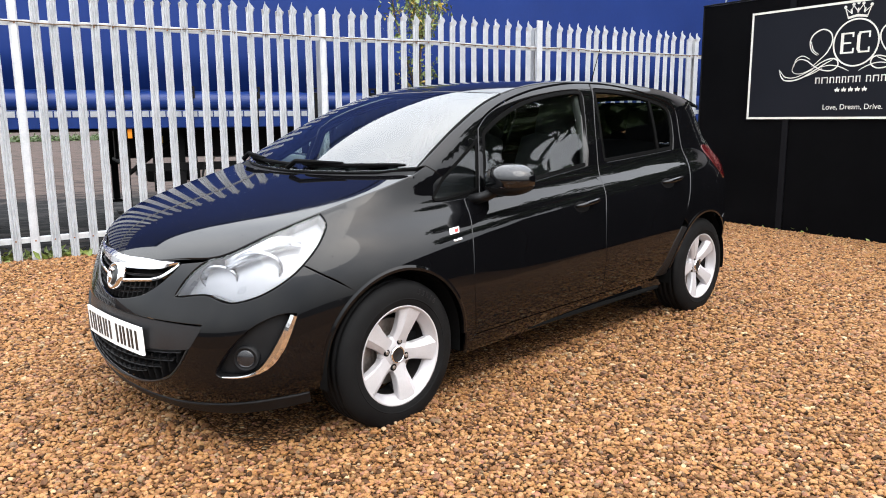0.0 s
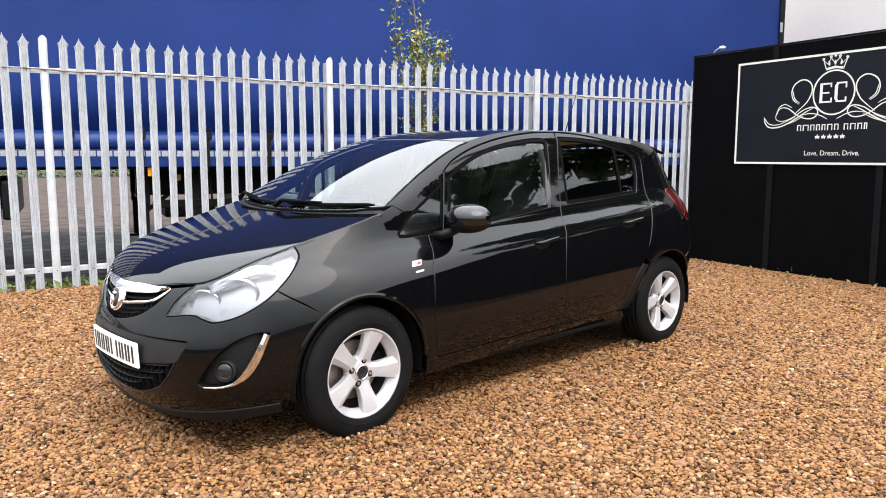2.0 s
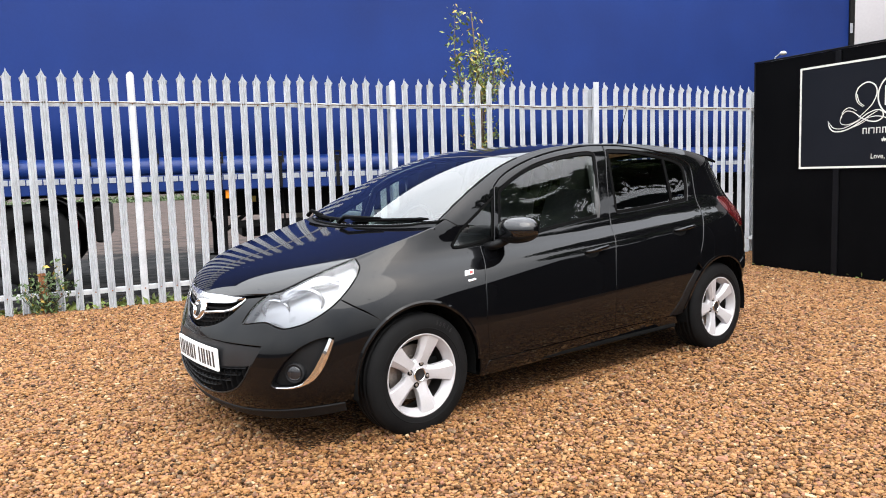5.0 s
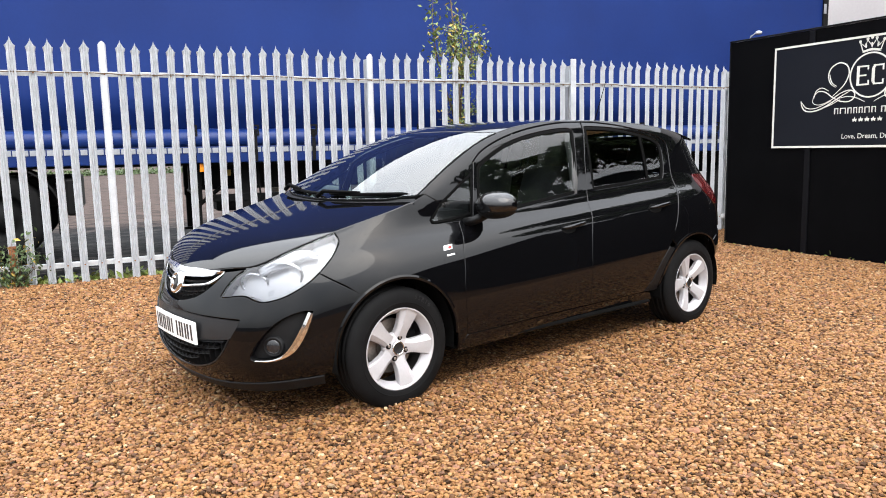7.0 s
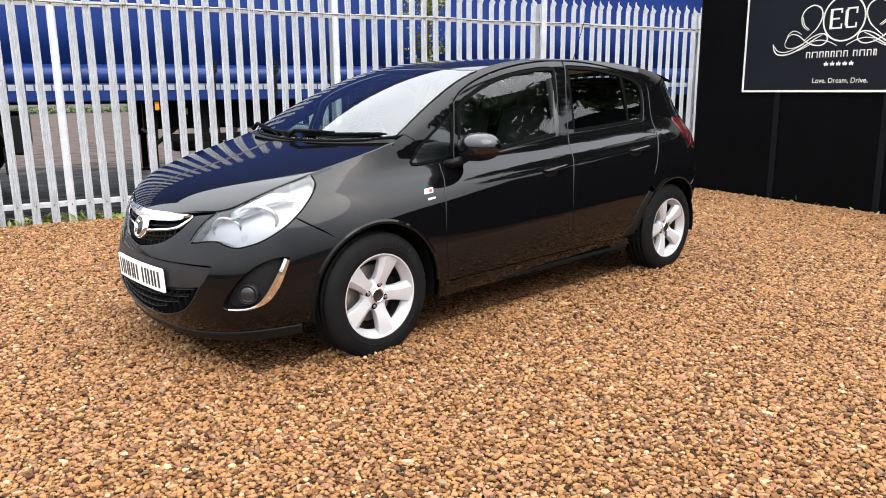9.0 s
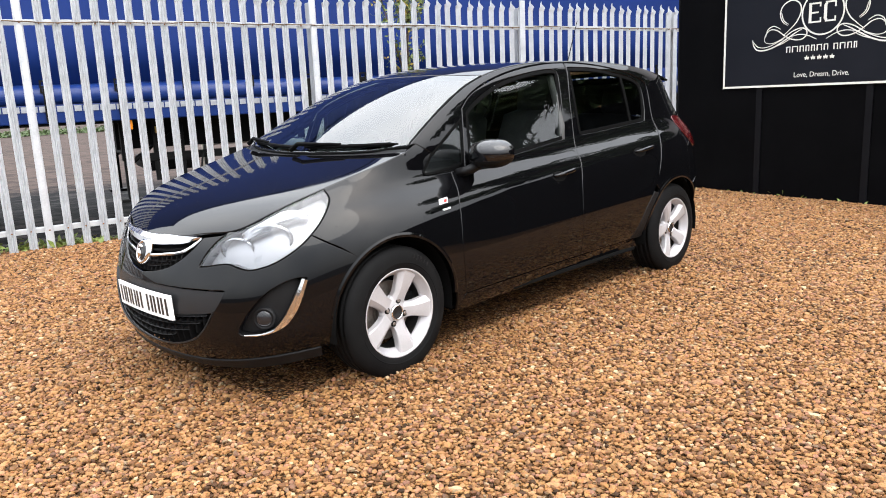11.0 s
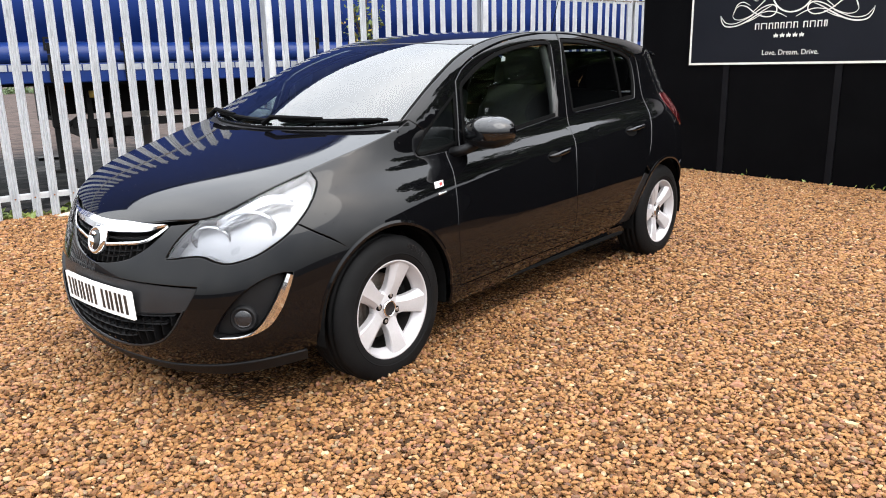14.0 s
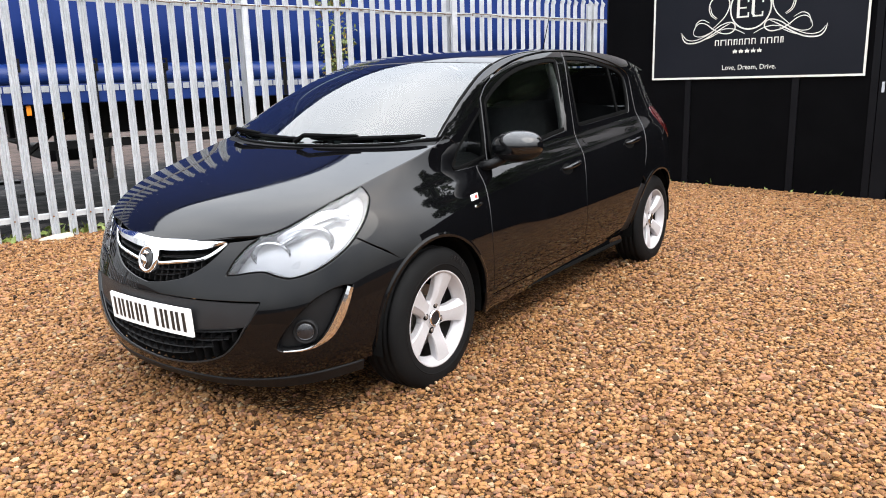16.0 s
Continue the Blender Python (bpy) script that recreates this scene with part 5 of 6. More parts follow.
# fog pockets
for side in (1, -1):
    mir = side < 0
    pocket = panel("fog_pocket", skin_full, smooth_line([(-1.998, 0.336), (-1.98, 0.377), (-1.931, 0.442), (-1.863, 0.502), (-1.797, 0.534), (-1.742, 0.546), (-1.725, 0.53), (-1.749, 0.488), (-1.788, 0.416), (-1.835, 0.355), (-1.869, 0.333), (-1.922, 0.326), (-1.97, 0.326)]), TRIM, bumper, "black fog lamp pocket", sink=0.038, depth=-0.036, gap=0.0, mirror=mir)
    c = skin(np.array([-1.893]), np.array([0.388]))[0]
    bm = lathe(bmesh.new(), [(0.0, -0.012), (0.030, -0.010), (0.037, -0.004), (0.039, -0.012), (0.046, -0.008), (0.050, 0.03)], 32)
    fog = part("fog_lamp", bm, TRIM, bumper, "round dark fog lamp", smooth=True)
    fog.matrix_basis = pose(c[0] + 0.020, -side * (c[1] - 0.02), c[2], 0, 0, -side * 48)
    part("fog_lens", lathe(bmesh.new(), [(0.0, -0.0145), (0.028, -0.0125), (0.033, -0.008)], 32), FOG_GLASS, fog, smooth=True)
    line = [(-1.712, 0.540), (-1.731, 0.497), (-1.765, 0.430), (-1.805, 0.374), (-1.852, 0.341), (-1.905, 0.327), (-1.975, 0.325)]
    if mir:
        line = [(2 * P_NOSE - q[0], q[1]) for q in line]
    ribbon("fog_trim", skin_full, line, [0.024, 0.03, 0.034, 0.03, 0.012, 0.008, 0.006], CHROME, bumper, "curved chrome fog lamp strip", rise=0.003, thick=0.012)

# headlamps
lamp_loop = [(p, float(bonnet_rim(p)) - 0.002) for p in (-2.071, -2.0, -1.93, -1.86, -1.79, -1.72, -1.65, -1.59, -1.548)] + [(-1.536, 0.862)] + head_out + [(-1.701, 0.680)] + head_low[::-1][1:] + corner(head_in[::-1], 0)
lamp_line = smooth_line(lamp_loop)
for side in (1, -1):
    mir = side < 0
    lens = panel("headlamp", skin_full, lamp_line, LENS, car, "large clear swept-back headlamp", gap=0.003, depth=0.012, mirror=mir)
    panel("lamp_housing", skin_full, lamp_line, LAMP_GREY, lens, "pale lamp housing", sink=0.055, depth=-0.045, gap=0.006, mirror=mir)
    panel("lamp_seal", skin_full, inset(lamp_line, -0.006), SEAL, lens, holes=[inset(lamp_line, 0.005)], sink=0.004, gap=0.0, mirror=mir)
    for p, z, r, yaw in ((-2.02, 0.662, 0.052, 34), (-1.86, 0.700, 0.066, 44)):
        c = skin(np.array([p]), np.array([z]))[0]
        bm = lathe(bmesh.new(), [(0.0, 0.05), (r * 0.35, 0.045), (r * 0.7, 0.02), (r, -0.012), (r * 1.08, -0.014), (r * 1.12, 0.0)], 32)
        bowl = part("reflector", bm, LAMP_INNER, lens, "bright lamp reflector", smooth=True)
        bowl.matrix_basis = pose(c[0] + 0.050, -side * (c[1] - 0.040), c[2], 0, 0, -side * (90 - yaw)) @ pose(0, 0, 0, 14, 0, 0) @ Matrix.Diagonal((1.3, 1, 0.92, 1))
        bulb = lathe(bmesh.new(), [(0, 0.012), (0.007, 0.014), (0.009, 0.045)], 16)
        part("bulb", bulb, CHROME, bowl, smooth=True)
    ribbon("lamp_divider", skin_full, [(q if not mir else 2 * P_NOSE - q, z) for q, z in ((-1.985, 0.72), (-1.90, 0.752), (-1.80, 0.785), (-1.70, 0.80), (-1.65, 0.79))], [0.03, 0.045, 0.05, 0.04, 0.02], LAMP_INNER, lens, "bright lamp bezel", rise=-0.022, thick=0.01)

# bonnet, screen, roof
rim2 = [(float(x), -float(y)) for x, y, z in rim_pts[::6] if x < -1.06]
screen_base = lambda y: -1.185 + 0.155 * (abs(y) / 0.70) ** 2.2
half = rim2 + [(float(screen_base(0.678)) - 0.012, -0.690, 1)]
rear = [(float(screen_base(y)) - 0.012, -y) for y in (0.55, 0.4, 0.2, 0.0)]
outline = smooth_line(half + rear + [(x, -y) for x, y in rear[:-1][::-1]] + [(half[-1][0], -half[-1][1], 1)] + [(x, -y) for x, y in rim2[:0:-1]])
panel("bonnet", bonnet, outline, PAINT, car, "black bonnet beaded with rain", gap=0.002, outward=(-1.5, 0, 0))
scr_half = [(-1.012, float(edge_w(-1.012))), (-0.9, float(edge_w(-0.9))), (-0.7, float(edge_w(-0.7))), (-0.5, float(edge_w(-0.5))), (-0.33, float(edge_w(-0.33)))]
scr_half = [(x, -y + 0.012) for x, y in scr_half]
scr_half[0], scr_half[-1] = (*scr_half[0], 1), (*scr_half[-1], 1)
top = [(-0.37, -0.42), (-0.395, -0.2), (-0.40, 0), (-0.395, 0.2), (-0.37, 0.42)]
base = [(float(screen_base(y)) + 0.012, y) for y in (0.5, 0.25, 0, -0.25, -0.5)]
screen_line = smooth_line(scr_half + top + [(p[0], -p[1], *p[2:]) for p in scr_half[::-1]] + base)
windscreen = panel("windscreen", roof, screen_line, SCREEN_GLASS, car, "wide raked windscreen", gap=0.002, outward=(0, 0, 0), depth=0.006)
windscreen.visible_shadow = False
panel("screen_seal", roof, inset(screen_line, -0.006), SEAL, car, holes=[inset(screen_line, 0.005)], gap=0.0, sink=0.002, outward=(0, 0, 0))
rf = [(-0.395, 0.0), (-0.388, -0.2), (-0.362, -0.42), (-0.322, -float(edge_w(-0.32)) + 0.004, 1)] + [(x, -float(edge_w(x)) + 0.003) for x in (-0.2, 0, 0.3, 0.6, 0.9, 1.2, 1.45)] + [(1.58, -float(edge_w(1.58)) + 0.004, 1), (1.63, -0.3), (1.64, 0)]
panel("roof", roof, smooth_line(rf + [(p[0], -p[1], *p[2:]) for p in rf[::-1][1:-1]]), PAINT, car, outward=(0, 0, 0))

# doors and side windows
door_top = [(-0.581, 1.185), (-0.502, 1.240), (-0.348, 1.301), (-0.149, 1.354), (0.048, 1.388), (0.248, 1.408), (0.387, 1.411)]
door_mid = [(0.387, 1.411), (0.335, 1.19), (0.286, 0.960), (0.247, 0.869), (0.195, 0.701), (0.183, 0.456), (0.20, 0.302)]
front_door = corner(door_top, 0, -1) + corner(door_mid, 0, -1)[1:] + [(-0.5, 0.300)] + corner(door_front[::-1], 0, -1) + [(-0.664, 0.892, 1)]
glass_f = [(-0.548, 1.150, 1), (-0.529, 1.167), (-0.42, 1.221), (-0.267, 1.279), (-0.118, 1.316), (0.077, 1.347), (0.226, 1.359), (0.268, 1.350), (0.261, 1.293), (0.225, 1.12), (0.190, 0.990, 1), (-0.309, 0.936), (-0.612, 0.908, 1)]
glass_f_line = smooth_line(glass_f)
rear_door_line = [(1.107, 1.306), (1.165, 1.275), (1.175, 1.23), (1.158, 1.12), (1.148, 1.035), (1.145, 0.976), (1.092, 0.885), (1.036, 0.735), (1.006, 0.66), (0.959, 0.595), (0.876, 0.498), (0.815, 0.387), (0.755, 0.302, 1)]
rear_top = [(0.399, 1.411, 1), (0.556, 1.406), (0.767, 1.385), (0.976, 1.347)]
rear_door = rear_top + rear_door_line + [(0.5, 0.300)] + corner(door_mid[::-1], 0)[:-1]
glass_r = [(0.408, 1.371, 1), (0.647, 1.363), (0.858, 1.333), (1.016, 1.299), (1.078, 1.266), (1.092, 1.215), (1.076, 1.117), (1.047, 1.048, 1), (0.7, 1.022), (0.368, 1.002, 1)]
glass_r_line = smooth_line(glass_r)
fd_line, rd_line = smooth_line(front_door), smooth_line(rear_door)
for side in (1, -1):
    mir = side < 0
    fd = panel("front_door", skin_full, fd_line, PAINT, car, "black front door", holes=[inset(glass_f_line, -0.014)], mirror=mir)
    rd = panel("rear_door", skin_full, rd_line, PAINT, car, "black rear door", holes=[inset(glass_r_line, -0.014)], mirror=mir)
    for door, loop, material, name in ((fd, glass_f_line, SIDE_GLASS, "clear side window"), (rd, glass_r_line, DARK_GLASS, "privacy tinted side window")):
        pane = panel("window", skin_full, inset(loop, -0.004), material, door, name, gap=0.0, sink=0.008, depth=0.004, mirror=mir)
        pane.visible_shadow = False
        panel("window_seal", skin_full, inset(loop, -0.013), SEAL, door, holes=[inset(loop, 0.006)], gap=0.0, sink=0.002, mirror=mir)
    bar = [(0.914, 1.322), (0.912, 1.18), (0.904, 1.043)]
    ribbon("window_divider", skin_full, [(2 * P_NOSE - p, z) if mir else (p, z) for p, z in bar], 0.022, SEAL, rd, rise=0.0, thick=0.012)
    for door, p0, z0 in ((fd, 0.056, 0.803), (rd, 0.892, 0.868)):
        q = np.linspace(-0.105, 0.105, 15)
        zz = z0 + q * 0.105
        s = skin(p0 + q, zz)
        bm = bmesh.new()
        lift = 0.026 * (1 - (np.abs(q) / 0.108) ** 4)
        tube(bm, [(s[i, 0], -side * (s[i, 1] + lift[i]), s[i, 2]) for i in range(15)], [0.006 + 0.006 * (1 - (abs(a) / 0.106) ** 3) for a in q], 10)
        part("handle", bm, PAINT, door, "black pull handle", smooth=True)
        # flat dark oval on the skin, painted shade for the hollow behind the handle
        cup = smooth_line([(p0 - 0.05 + 0.065 * math.cos(a), z0 - 0.018 + 0.028 * math.sin(a)) for a in (i * math.pi / 5 for i in range(10))])
        panel("handle_cup_shade", skin_full, cup, SHELL, door, gap=0, sink=-0.0015, depth=0.002, mirror=mir)

# fixed quarter window and pillars
quarter = [(-0.950, 0.902), (-0.930, 0.922), (-0.878, 0.974), (-0.773, 1.039), (-0.675, 1.095), (-0.605, 1.134, 1), (-0.664, 0.915, 1), (-0.805, 0.896), (-0.939, 0.888)]
q_line = smooth_line(quarter)
for pane in pair("quarter_window", skin_full, inset(q_line, 0.006), SIDE_GLASS, car, "small fixed quarter window", gap=0.0, sink=0.006, depth=0.004):
    pane.visible_shadow = False
pair("quarter_seal", skin_full, inset(q_line, -0.003), SEAL, car, holes=[inset(q_line, 0.010)], gap=0.0, sink=0.002)
edge_line = [(p, float(edge_z(plan_curve(np.array([p]))[0, 0])) - 0.003) for p in (-1.005, -0.88, -0.736, -0.482, -0.245, 0.0, 0.35, 0.75, 1.15, 1.40, 1.52)]
quarter_panel = [(1.52, 1.30, 1), (1.545, 1.2), (1.565, 1.10), (1.56, 1.05, 1), (1.50, 1.052), (1.40, 1.045, 1), (1.44, 0.93), (1.53, 0.86, 1), (1.575, 0.80), (1.60, 0.62, 1)]
side_frame = corner(edge_line, 0)[:-1] + quarter_panel + corner(arc(FX, 58, 128, ARCH + 0.0), 0, -1) + [(0.985, 0.635, 1), (1.04, 0.742), (1.096, 0.885), (1.150, 0.976), (1.152, 1.035), (1.162, 1.12), (1.179, 1.23), (1.168, 1.279), (1.107, 1.310), (0.976, 1.351), (0.767, 1.389), (0.556, 1.410), (0.387, 1.415), (0.248, 1.412), (0.048, 1.392), (-0.149, 1.358), (-0.348, 1.305), (-0.502, 1.244), (-0.585, 1.189, 1), (-0.603, 1.139, 1), (-0.675, 1.099), (-0.773, 1.043), (-0.874, 0.983, 1), (-0.962, 1.033, 1)]
pair("side_frame", skin_full, smooth_line(side_frame), PAINT, car, "black roof rail and rear quarter")
pair("sill", skin_full, smooth_line([(-0.818, 0.298, 1), (-0.5, 0.296), (0.2, 0.297), (0.745, 0.298, 1), (0.86, 0.29, 1), (0.885, 0.235, 1), (0.3, 0.205), (-0.4, 0.205), (-0.864, 0.212, 1)]), PAINT, car, "black sill", sink=0.004)
pair("quarter_lower", skin_full, smooth_line(corner(arc(FX, 180, 130, ARCH), 0, -1) + [(0.962, 0.592, 1), (0.880, 0.498), (0.819, 0.387), (0.762, 0.302, 1), (0.865, 0.296, 1)]), TRIM, car, "black sill end before the rear wheel")
tail_loop = smooth_line([(1.405, 1.042), (1.50, 1.050), (1.56, 1.046, 1), (1.64, 0.95), (1.66, 0.86), (1.60, 0.835), (1.53, 0.858), (1.44, 0.93)])
pair("tail_lamp", skin_full, tail_loop, RED_LENS, car, "dark red wraparound tail lamp", sink=-0.004)
rb = [(1.583, 0.62, 1), (1.70, 0.64), (2.0, 0.66), (P_TAIL, 0.66), (2 * P_TAIL - 2.0, 0.66), (2 * P_TAIL - 1.70, 0.64), (2 * P_TAIL - 1.583, 0.62, 1)]
mirror_t = lambda pts: [(2 * P_TAIL - p[0], *p[1:]) for p in pts[::-1]]
rb_arch = corner(arc(FX, 3, 56, ARCH), 0, -1)
panel("rear_bumper", skin_tail, smooth_line(rb_arch[:-1] + rb + mirror_t(rb_arch[:-1]) + [(2 * P_TAIL - 1.68, 0.235, 1), (P_TAIL, 0.22), (1.68, 0.235, 1)]), PAINT, car)
gate_half = [(P_TAIL, 1.33), (1.75, 1.32, 1), (1.59, 1.20), (1.60, 1.05), (1.68, 0.95), (1.70, 0.80), (1.72, 0.665, 1), (P_TAIL, 0.668)]
rw_half = [(P_TAIL, 1.29), (1.85, 1.28, 1), (1.72, 1.06, 1), (P_TAIL, 1.04)]
tail_across = lambda h: h + [(2 * P_TAIL - p[0], *p[1:]) for p in h[::-1]]
gate = panel("tailgate", skin_tail, smooth_line(tail_across(gate_half)), PAINT, car, holes=[smooth_line(tail_across(rw_half))])
panel("rear_window", skin_tail, inset(smooth_line(tail_across(rw_half)), 0.004), DARK_GLASS, gate, gap=0, sink=0.004, depth=0.004)

# inner shell behind the joints, wheel housings, floor
shell_line = corner(arc(-FX, 178, 2, ARCH + 0.01, 8), 0, -1) + corner(arc(FX, 178, 2, ARCH + 0.01, 8), 0, -1) + [(1.72, 0.26, 1), (1.75, 0.95, 1), (1.2, 1.0), (0.3, 0.96), (-0.6, 0.885), (-0.85, 0.875), (-1.03, 0.96, 1), (-1.5, 0.84), (-1.9, 0.74), (-2.12, 0.66, 1), (-2.1, 0.55), (-2.02, 0.36), (-1.9, 0.26, 1)]
pair("inner_shell", skin_full, smooth_line(shell_line, 0.03), SHELL, car, sink=0.06, gap=0, depth=0.01, h=0.06)
for cx in (-FX, FX):
    for side in (1, -1):
        bm = bmesh.new()
        prev = None
        for a in range(-10, 191, 8):
            x, z = cx + (ARCH + 0.004) * math.cos(math.radians(a)), HUB_Z + (ARCH + 0.004) * math.sin(math.radians(a))
            row = [bm.verts.new((x, -side * y, max(z, 0.2))) for y in (0.55, 0.805)]
            if prev:
                bm.faces.new((prev[0], row[0], row[1], prev[1]))
            prev = row
        ring = [v for v in bm.verts if abs(abs(v.co.y) - 0.55) < 1e-6]
        bm.faces.new(ring)
        part("wheel_housing", bm, SHELL, car)
part("floor_pan", boxes((-1.85, 1.75, -0.55, 0.55, 0.19, 0.24), (-0.86, 0.86, -0.76, 0.76, 0.215, 0.24), bevel=0.01), SHELL, car)

# arch lips
for cx, a0, a1 in ((-FX, 4, 186), (FX, 4, 178)):
    for side in (1, -1):
        line = arc(cx, a0, a1, ARCH + 0.006, 6)
        ribbon("arch_lip", skin_full, [(p, z) if side > 0 else (2 * P_NOSE - p, z) for p, z in line], 0.020, PAINT, car, rise=0.005, thick=0.016)

# mirrors
WET_PAINT = PAINT.copy()
WET_PAINT.name = "black_paint_beaded_with_rain"
WET_PAINT.node_tree.nodes["Principled BSDF"].inputs["Coat IOR"].default_value = 1.62
for node in WET_PAINT.node_tree.nodes:
    if node.bl_idname == "ShaderNodeTexVoronoi":
        node.inputs["Scale"].default_value = 130
    if node.bl_idname == "ShaderNodeMapRange" and node.interpolation_type == 'SMOOTHSTEP':
        node.inputs["From Min"].default_value, node.inputs["From Max"].default_value = 0.15, 0.5
def door_mirror(side):
    c = Vector((-0.635, -side * 0.832, 0.965))
    bm = bmesh.new()
    bmesh.ops.create_uvsphere(bm, u_segments=40, v_segments=24, radius=1)
    for v in bm.verts:
        x, y, z = v.co
        f = lambda a, k: math.copysign(abs(a) ** k, a)
        x, y, z = f(x, 0.85), f(y, 0.8), f(z, 0.82)
        wide = 1 - 0.18 * max(0, y) 
        v.co = (min(x, 0.55) * 0.092 + 0.02 * abs(y), y * 0.124, z * 0.071 * wide)
    top, low = bm, bm.copy()
    bmesh.ops.bisect_plane(top, geom=top.verts[:] + top.edges[:] + top.faces[:], plane_co=(0, 0, -0.026), plane_no=(0, 0, -1), clear_outer=True)
    bmesh.ops.bisect_plane(low, geom=low.verts[:] + low.edges[:] + low.faces[:], plane_co=(0, 0, -0.0275), plane_no=(0, 0, 1), clear_outer=True)
    turn = Matrix.Translation(c) @ Euler((0, radians(-4), radians(side * -8))).to_matrix().to_4x4()
    if side < 0:
        for b in (top, low):
            bmesh.ops.scale(b, vec=(1, -1, 1), verts=b.verts)
            bmesh.ops.reverse_faces(b, faces=b.faces)
        turn = Matrix.Translation(c) @ Euler((0, radians(-4), radians(8))).to_matrix().to_4x4()
    lower = part("door_mirror", low, TRIM, car, "door mirror with black base", smooth=True)
    lower.matrix_basis = turn
    part("mirror_cap", top, WET_PAINT, lower, "gloss black cap with rain drops", smooth=True)
    glass_bm = lathe(bmesh.new(), [(0, 0), (1, 0)], 32)
    bmesh.ops.scale(glass_bm, vec=(0.088, 1, 0.05), verts=glass_bm.verts)
    gl = part("mirror_glass", glass_bm, CHROME, lower)
    gl.matrix_basis = pose(0.0505, 0, 0.0, 0, 0, 90)
    stalk = bmesh.new()
    tube(stalk, [(-0.695, -side * 0.70, 0.868), (-0.685, -side * 0.745, 0.885), (-0.665, -side * 0.785, 0.918)], [0.034, 0.03, 0.026], 12)
    bmesh.ops.scale(stalk, vec=(1.5, 1, 0.75), space=Matrix.Translation((0.68, 0, -0.89)), verts=stalk.verts)
    part("mirror_foot", stalk, TRIM, car, "black mirror foot", smooth=True)
door_mirror(1)
door_mirror(-1)

# wheels
def wheel(cx, side, base, steer=0):
    w = new("wheel")
    w.parent = car
    w.empty_display_size = 0.1
    w.matrix_basis = pose(cx, -side * 0.730, HUB_Z, 0, 0, (0 if side > 0 else 180) + steer)
    R = 0.300
    prof = [(0.196, 0.088), (0.205, 0.094), (0.235, 0.098), (0.270, 0.092), (0.290, 0.080), (0.298, 0.068)]
    outer = [(r, -a) for r, a in prof]
    tread = []
    for a in (-0.052, -0.018, 0.018, 0.052):
        tread += [(R, a - 0.006), (R - 0.007, a - 0.005), (R - 0.007, a + 0.005), (R, a + 0.006)]
    t = part("tyre", lathe(bmesh.new(), outer + tread + [(r, a) for r, a in prof[::-1]], 72), TYRE, w, "black road tyre", smooth=True)
    for m in t.data.polygons:
        m.use_smooth = True
    part("sidewall_ring", lathe(bmesh.new(), [(0.226, -0.0965), (0.228, -0.0990), (0.231, -0.0990), (0.233, -0.0965)], 72), TYRE, w, smooth=True)
    rim = lathe(bmesh.new(), [(0.168, -0.040), (0.169, -0.050), (0.174, -0.056), (0.190, -0.080), (0.195, -0.091), (0.202, -0.094), (0.2045, -0.090), (0.200, -0.084), (0.1965, -0.066)], 72)
    rim_ob = part("rim", rim, ALLOY, w, "silver alloy rim", smooth=True)
    # inner barrel, much darker than the alloy rim
    part("barrel", lathe(bmesh.new(), [(0.1955, -0.070), (0.189, -0.052), (0.178, 0.02), (0.180, 0.06), (0.198, 0.085)], 60), DARK_BARREL, w, "dark grey inner barrel", smooth=True)
    part("brake_disc", lathe(bmesh.new(), [(0.0, -0.012), (0.08, -0.012), (0.085, 0.0), (0.135, 0.0), (0.137, 0.02), (0.0, 0.022)], 48), DISC, w, "dull steel brake disc", smooth=False)
    part("caliper", boxes((0.07, 0.15, -0.02, 0.05, -0.06, 0.06), bevel=0.012), SHELL, w)
    for k in range(5):
        bm = bmesh.new()
        rows = []
        for i in range(13):
            f = i / 12
            r = 0.030 + (0.197 - 0.030) * f
            half = 0.030 + 0.027 * f ** 2.0 + 0.012 * max(0.0, 1 - f * 3)
            depth = -0.054 - 0.030 * f ** 1.3 - 0.008 * math.sin(math.pi * f)
            row = []
            for u, dip in ((-1, 0.036), (-1, 0.008), (-0.93, 0.002), (-0.5, -0.001), (0.1, -0.002), (0.45, -0.003), (0.60, 0.000 + 0.003 * f), (0.94, 0.004 + 0.008 * f), (1, 0.010 + 0.008 * f), (1, 0.036)):
                row.append(bm.verts.new((r if abs(u) < 0.96 else r - 0.004 * f, depth + dip, half * u)))
            rows.append(row)
        for a, b in zip(rows, rows[1:]):
            for j in range(9):
                bm.faces.new((a[j], b[j], b[j + 1], a[j + 1]))
            for j in (1, 2, 5, 6, 8):
                bm.edges.get((a[j], b[j])).smooth = False
        bmesh.ops.recalc_face_normals(bm, faces=bm.faces)
        sp = part("spoke", bm, ALLOY, w, "broad silver alloy spoke", smooth=True)
        sp.matrix_basis = pose(0, 0, 0, 0, -(base + 72 * k), 0)
    part("hub", lathe(bmesh.new(), [(0.0, -0.064), (0.030, -0.064), (0.050, -0.060), (0.068, -0.055), (0.075, -0.048), (0.077, -0.03)], 40), ALLOY, w, smooth=True)
    cap = part("hub_cap", lathe(bmesh.new(), [(0.0, -0.071), (0.024, -0.070), (0.026, -0.0715), (0.031, -0.071), (0.034, -0.064), (0.034, -0.05)], 36), INSERT, w, "dark grey centre cap with chrome ring", smooth=True)
    part("cap_ring", lathe(bmesh.new(), [(0.0285, -0.070), (0.0295, -0.073), (0.0335, -0.0725), (0.035, -0.066)], 36), CHROME, w, smooth=True)
